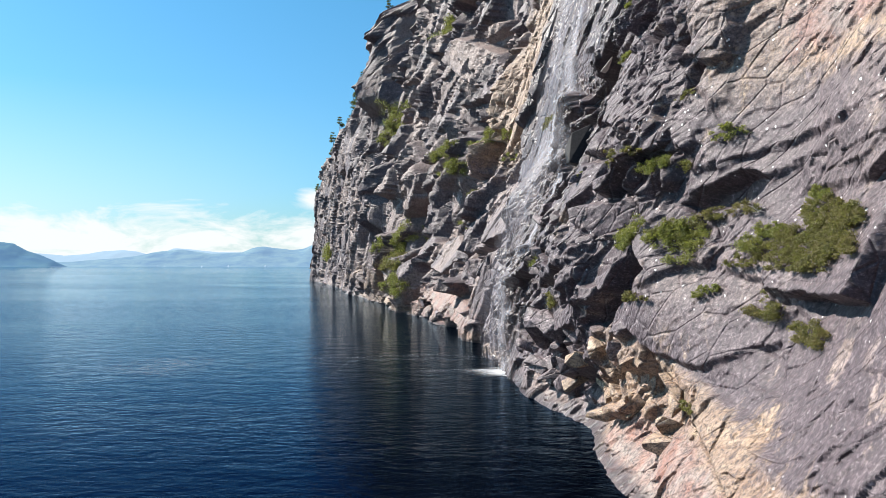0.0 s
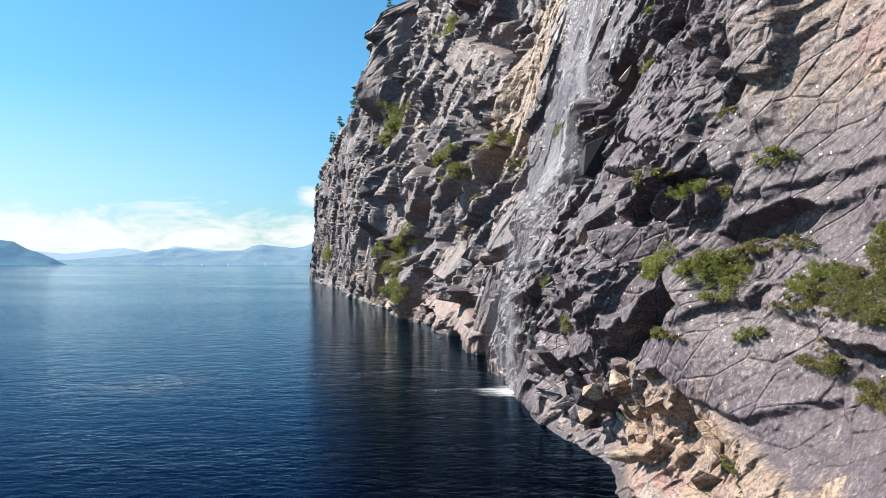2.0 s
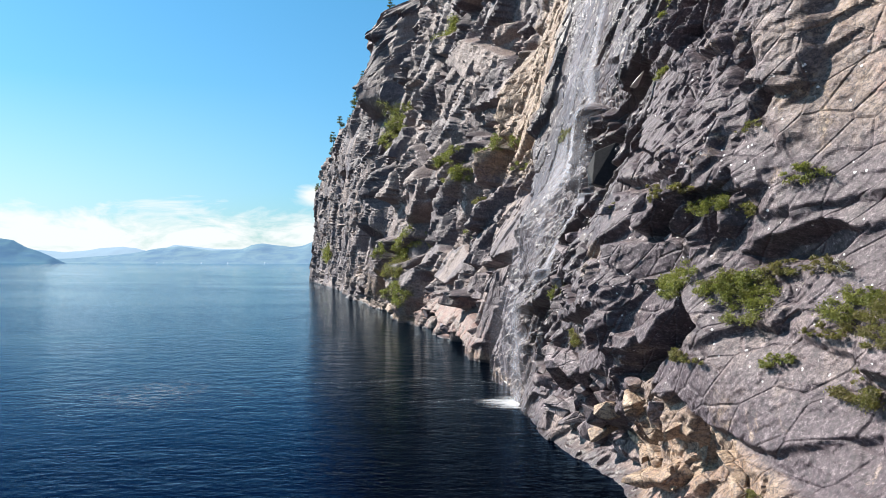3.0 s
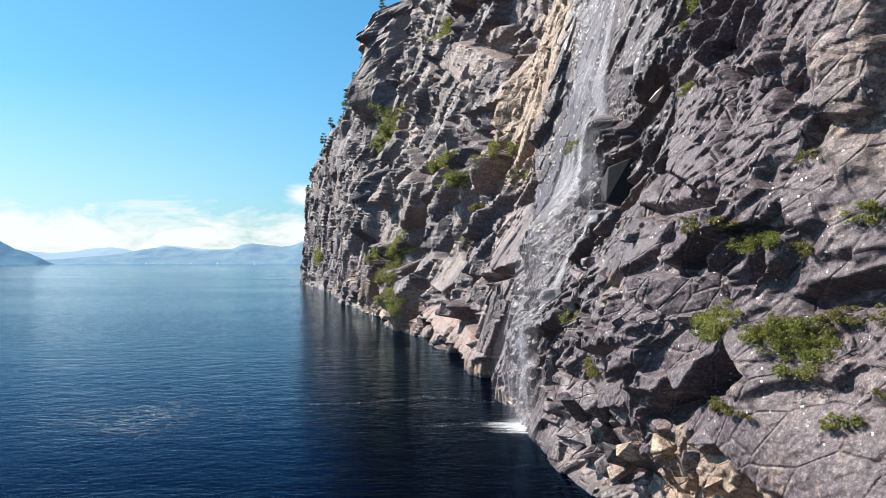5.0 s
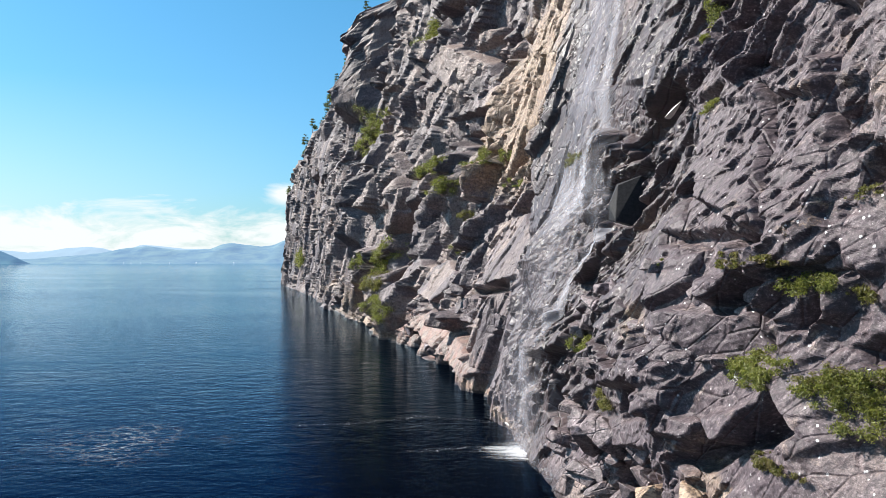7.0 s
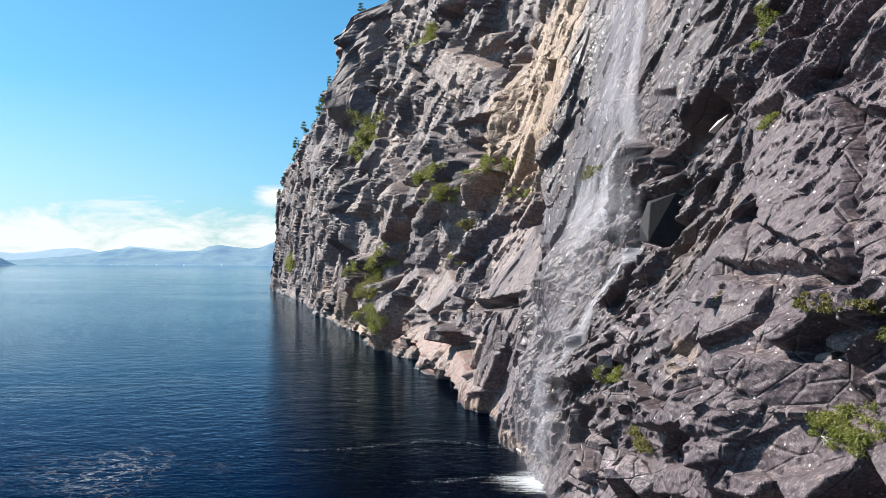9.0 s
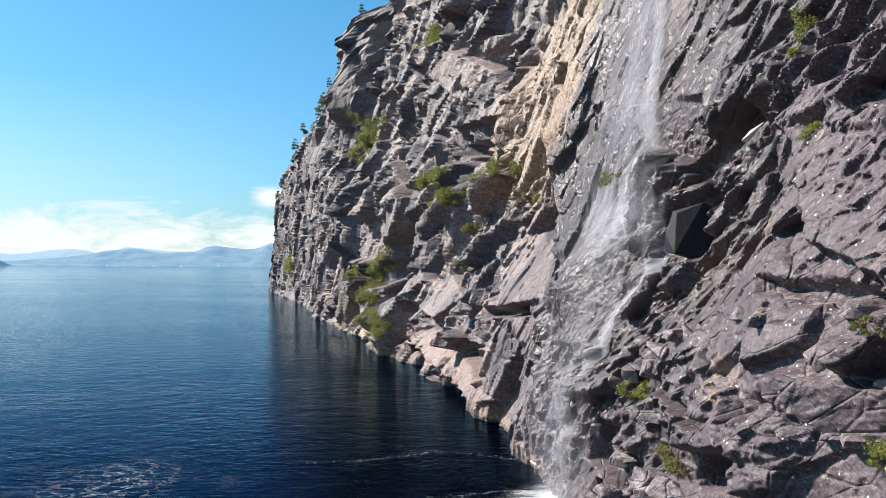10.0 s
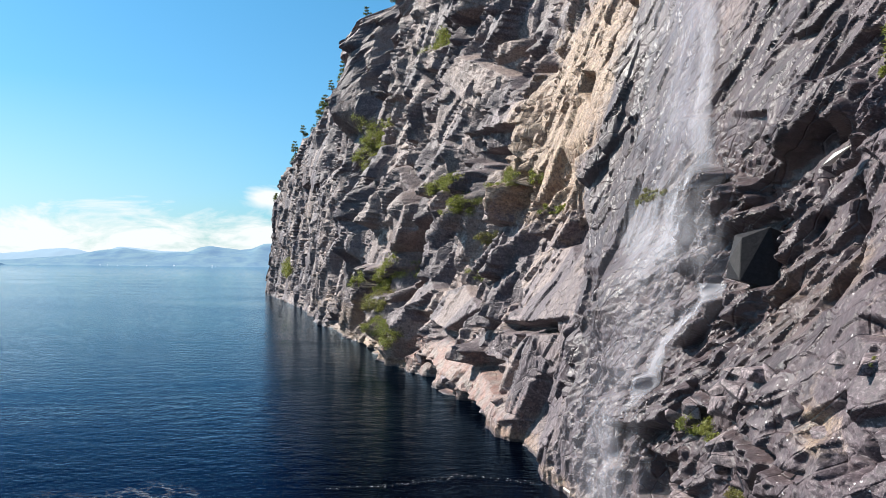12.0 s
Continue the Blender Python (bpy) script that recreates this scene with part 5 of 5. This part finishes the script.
def pine(seed, tall):
    """A wind-bent pine: trunk, limbs and needle clumps."""
    rng = random.Random(seed)
    top = new("pine_tree")
    bm, lumps = bmesh.new(), []
    p, lean_x, lean_y = Vector((0, 0, -0.4)), rng.uniform(-0.15, 0.1), rng.uniform(-0.12, 0.12)
    for k in range(5):
        q = p + Vector((lean_x + rng.uniform(-0.08, 0.08), lean_y + rng.uniform(-0.08, 0.08), 1)) * tall * 0.22
        limb(bm, p, q, 0.035 * tall * (1 - k * 0.18), 0.035 * tall * (0.82 - k * 0.18))
        if k > 0:
            for _ in range(6):
                ang, reach = rng.uniform(0, math.tau), tall * rng.uniform(0.14, 0.30) * (1.15 - 0.17 * k)
                tip = q + Vector((math.cos(ang) * reach, math.sin(ang) * reach, rng.uniform(-0.05, 0.25) * reach))
                limb(bm, q, tip, 0.010 * tall, 0.003 * tall, 4)
                lumps.append((tuple(tip), (reach * 0.6, reach * 0.6, reach * 0.5)))
        p = q
    lumps.append((tuple(p), (tall * 0.09, tall * 0.09, tall * 0.1)))
    part("trunk", bm, BARK, top)
    leaf_cloud("crown", lumps, 2600, 0.032 * tall ** 0.8, LEAF_PINE, top, seed, 0.2)
    return tagged(top, "small dark green pine on the cliff rim", "tree", "pines on the rim")


pines = [pine(700 + i, 3.6) for i in range(4)]
rng = random.Random(77)
spots = []
for k in range(44):
    yy = 143 + 175 * (k / 43.0) ** 1.15 + rng.uniform(-2.5, 2.5)
    col = int(np.clip(np.searchsorted(COLS, yy), 0, len(COLS) - 1))
    back_off = rng.uniform(-0.2, 1.6)
    spots.append((Vector(FACE[-1][col]) + Vector((back_off, 0, -0.1)), rng.uniform(0.55, 1.15), rng.uniform(0, 360)))
for k, (at, size, turn) in enumerate(spots):
    m = Matrix.Translation(at) @ pose(0, 0, 0, 0, 0, turn)
    if k < 4:
        pines[k].matrix_world, pines[k].scale = m, (size, size, size)
        pines[k].location = at
    else:
        ob = copy_thing(pines[k % 4], m)
        ob.scale = (size, size, size)

# ---- foam, driftwood ----


def foam_material(name="foam", lacy=False):
    m, t, b, out = material(name)
    flow = t.nodes.new("ShaderNodeAttribute")
    flow.attribute_name = "flow"
    sp = t.nodes.new("ShaderNodeSeparateColor")
    t.links.new(flow.outputs["Color"], sp.inputs[0])
    streaks = noise_tex(t, scaled(t, flow.outputs["Vector"], 0.45, 3.2, 1.0), 1.0, 8, 0.72, 1.2)
    flecks = noise_tex(t, flow.outputs["Vector"], 7.0, 5, 0.7)
    a = maths(t, "ADD", maths(t, "MULTIPLY", streaks, 0.7), maths(t, "MULTIPLY", flecks, 0.3))
    a = maths(t, "ADD", a, maths(t, "MULTIPLY", maths(t, "SUBTRACT", sp.outputs[2], 0.5), 0.75))
    a = ramp(t, a, (0.50, 0.0), (0.80, 0.9))
    if lacy:
        # threads of froth that the current has drawn out
        drawn = t.nodes.new("ShaderNodeVectorMath")
        drawn.operation = "ADD"
        swirl = t.nodes.new("ShaderNodeTexNoise")
        swirl.inputs["Scale"].default_value, swirl.inputs["Detail"].default_value = 0.9, 4
        wire(t, (flow.outputs["Vector"], swirl.inputs["Vector"]), (scaled(t, swirl.outputs["Color"], 3.0, 3.0, 1.0), drawn.inputs[0]), (flow.outputs["Vector"], drawn.inputs[1]))
        net = ramp(t, cells(t, scaled(t, drawn.outputs[0], 1.0, 1.7, 1.0), 0.75, "DISTANCE_TO_EDGE"), (0.0, 1.0), (0.09, 0.0))
        a = maths(t, "MULTIPLY", maths(t, "MULTIPLY", net, ramp(t, flecks, (0.42, 0.0), (0.60, 0.5))), sp.outputs[2])
    b.inputs["Base Color"].default_value = (0.62, 0.63, 0.65, 1)
    b.inputs["Roughness"].default_value = 0.6
    clear_part, both = t.nodes.new("ShaderNodeBsdfTransparent"), t.nodes.new("ShaderNodeMixShader")
    wire(t, (a, both.inputs[0]), (clear_part.outputs[0], both.inputs[1]), (b.outputs[0], both.inputs[2]), (both.outputs[0], out.inputs["Surface"]))
    return m


FOAM = foam_material()
LACE = foam_material("foam_lace", True)


def foam_patch(name, x0, x1, y0, y1, density, label, n=60, zlift=0.012, mat=None):
    gx, gy = np.meshgrid(np.linspace(x0, x1, n), np.linspace(y0, y1, n))
    ob = grid_mesh(name, np.stack([gx, gy, 0 * gx + zlift], axis=-1), mat or FOAM)
    flow = np.stack([gx, gy, np.clip(density(gx, gy), 0, 1), 0 * gx + 1], axis=-1).astype(np.float32)
    ob.data.attributes.new("flow", "FLOAT_COLOR", "POINT").data.foreach_set("color", flow.ravel())
    return tagged(ob, label, "foam", kind="stuff")


foam_patch("splash_foam", -5, 6.5, 32, 49, lambda x, y: 1.03 - 0.95 * np.hypot((x - 5.0) / (2.6 + 2.4 * (x < 5)), (y - 40.4) / 3.8), "white foam streaming away from the foot of the waterfall")
foam_patch("drift_foam", -22, -9.5, 35, 50, lambda x, y: 0.95 - 0.75 * np.hypot((x + 15.6) / 4.2, (y - 42) / 4.5) + 1.2 * fbm(x / 3, y / 3, 131, 3), "faint lacy foam drifting on dark open water", mat=LACE)


def foam_line(name, ends, label, n, seed):
    """A thin line of separate foam flecks along a current."""
    r = random.Random(seed)
    bm = bmesh.new()
    for _ in range(n):
        s = r.random() ** 0.8 * (len(ends) - 1)
        k = min(int(s), len(ends) - 2)
        f = s - k
        x = ends[k][0] * (1 - f) + ends[k + 1][0] * f + r.gauss(0, 0.08)
        y = ends[k][1] * (1 - f) + ends[k + 1][1] * f + r.gauss(0, 0.16)
        size = r.uniform(0.01, 0.032)
        ring = [bm.verts.new((x + math.cos(a * math.tau / 6) * size * r.uniform(0.7, 1.8), y + math.sin(a * math.tau / 6) * size, 0.016)) for a in range(6)]
        tip = bm.verts.new((x, y, 0.016 + size * 0.35))
        for a in range(6):
            bm.faces.new((ring[a], ring[(a + 1) % 6], tip))
    me = bpy.data.meshes.new(name)
    bm.to_mesh(me)
    bm.free()
    me.materials.append(FLECK)
    return tagged(new(name, me), label, "foam", kind="stuff")


def fleck_material():
    m, t, b, out = material("foam_fleck")
    pos = t.nodes.new("ShaderNodeNewGeometry").outputs["Position"]
    t.links.new(mix(t, noise_tex(t, pos, 9, 3), (0.4, 0.4, 0.38), (0.6, 0.61, 0.62)), b.inputs["Base Color"])
    b.inputs["Roughness"].default_value = 0.55
    return m


FLECK = fleck_material()
foam_line("foam_fleck_line", [(3.6, 47.1), (1.6, 48.4), (-1.0, 49.2), (-2.8, 47.9), (-5.0, 46.9), (-7.6, 46.4)], "line of white foam flecks on dark water", 110, 5)
foam_line("foam_fleck_line", [(4.2, 41.2), (2.3, 41.4), (0.6, 40.6), (-1.6, 40.2)], "line of white foam flecks on dark water", 50, 6)


def log():
    top = bmesh.new()
    limb(top, (3.7, 45.6, 0.35), (4.3, 44.0, 0.16), 0.055, 0.075, 8)
    limb(top, (4.3, 44.0, 0.16), (4.8, 42.5, -0.06), 0.075, 0.085, 8)
    limb(top, (4.2, 44.3, 0.2), (4.55, 44.6, 0.48), 0.03, 0.012, 6)
    me = bpy.data.meshes.new("driftwood_log")
    top.to_mesh(me)
    top.free()
    me.materials.append(PALE_WOOD)
    return tagged(new("driftwood_log", me), "bleached driftwood log stranded at the waterfall's foot", "driftwood")


def pale_wood():
    m, t, b, out = material("bleached_wood")
    pos = t.nodes.new("ShaderNodeNewGeometry").outputs["Position"]
    n = noise_tex(t, scaled(t, pos, 9, 1.5, 9), 1.0, 5, 0.7)
    t.links.new(mix(t, n, (0.24, 0.21, 0.18), (0.5, 0.47, 0.42)), b.inputs["Base Color"])
    b.inputs["Roughness"].default_value = 0.8
    t.links.new(bump(t, n, 0.5, 0.01), b.inputs["Normal"])
    return m


PALE_WOOD = pale_wood()
log()


# a pale quartz band in the ramp beside the fall
rock(27.75, 13.8, 0.25, 4, 20, 0.62, 0, (0.7, 2.2, 0.6), QUARTZ_ROCKS).rotation_euler = (radians(-28), 0, radians(14))


def dead_branch(y, z, size, seed):
    """A bleached, forked dead branch caught on a ledge."""
    r = random.Random(seed)
    bm = bmesh.new()
    p = Vector((0, 0, 0.04))
    for k in range(4):
        q = p + Vector((r.uniform(-0.35, 0.05), r.uniform(-0.6, 0.2), r.uniform(-0.1, 0.3))) * size
        limb(bm, p, q, 0.028 * size * (1 - 0.2 * k), 0.028 * size * (0.8 - 0.2 * k))
        for _ in range(2):
            limb(bm, q, q + Vector((r.uniform(-0.4, 0.2), r.uniform(-0.5, 0.5), r.uniform(-0.2, 0.35))) * size, 0.013 * size, 0.004 * size, 5)
        p = q
    me = bpy.data.meshes.new("dead_branch")
    bm.to_mesh(me)
    bm.free()
    me.materials.append(PALE_WOOD)
    ob = tagged(new("dead_branch", me), "bleached forked dead branch lying on a rock ledge", "branch")
    ob.location = on_face(y, z, 0.08)
    return ob


dead_branch(18.4, 6.3, 0.45, 1)
dead_branch(14.1, 6.7, 0.35, 2)
dead_branch(12.9, 6.9, 0.4, 3)
dead_branch(13.4, 7.1, 0.3, 4)
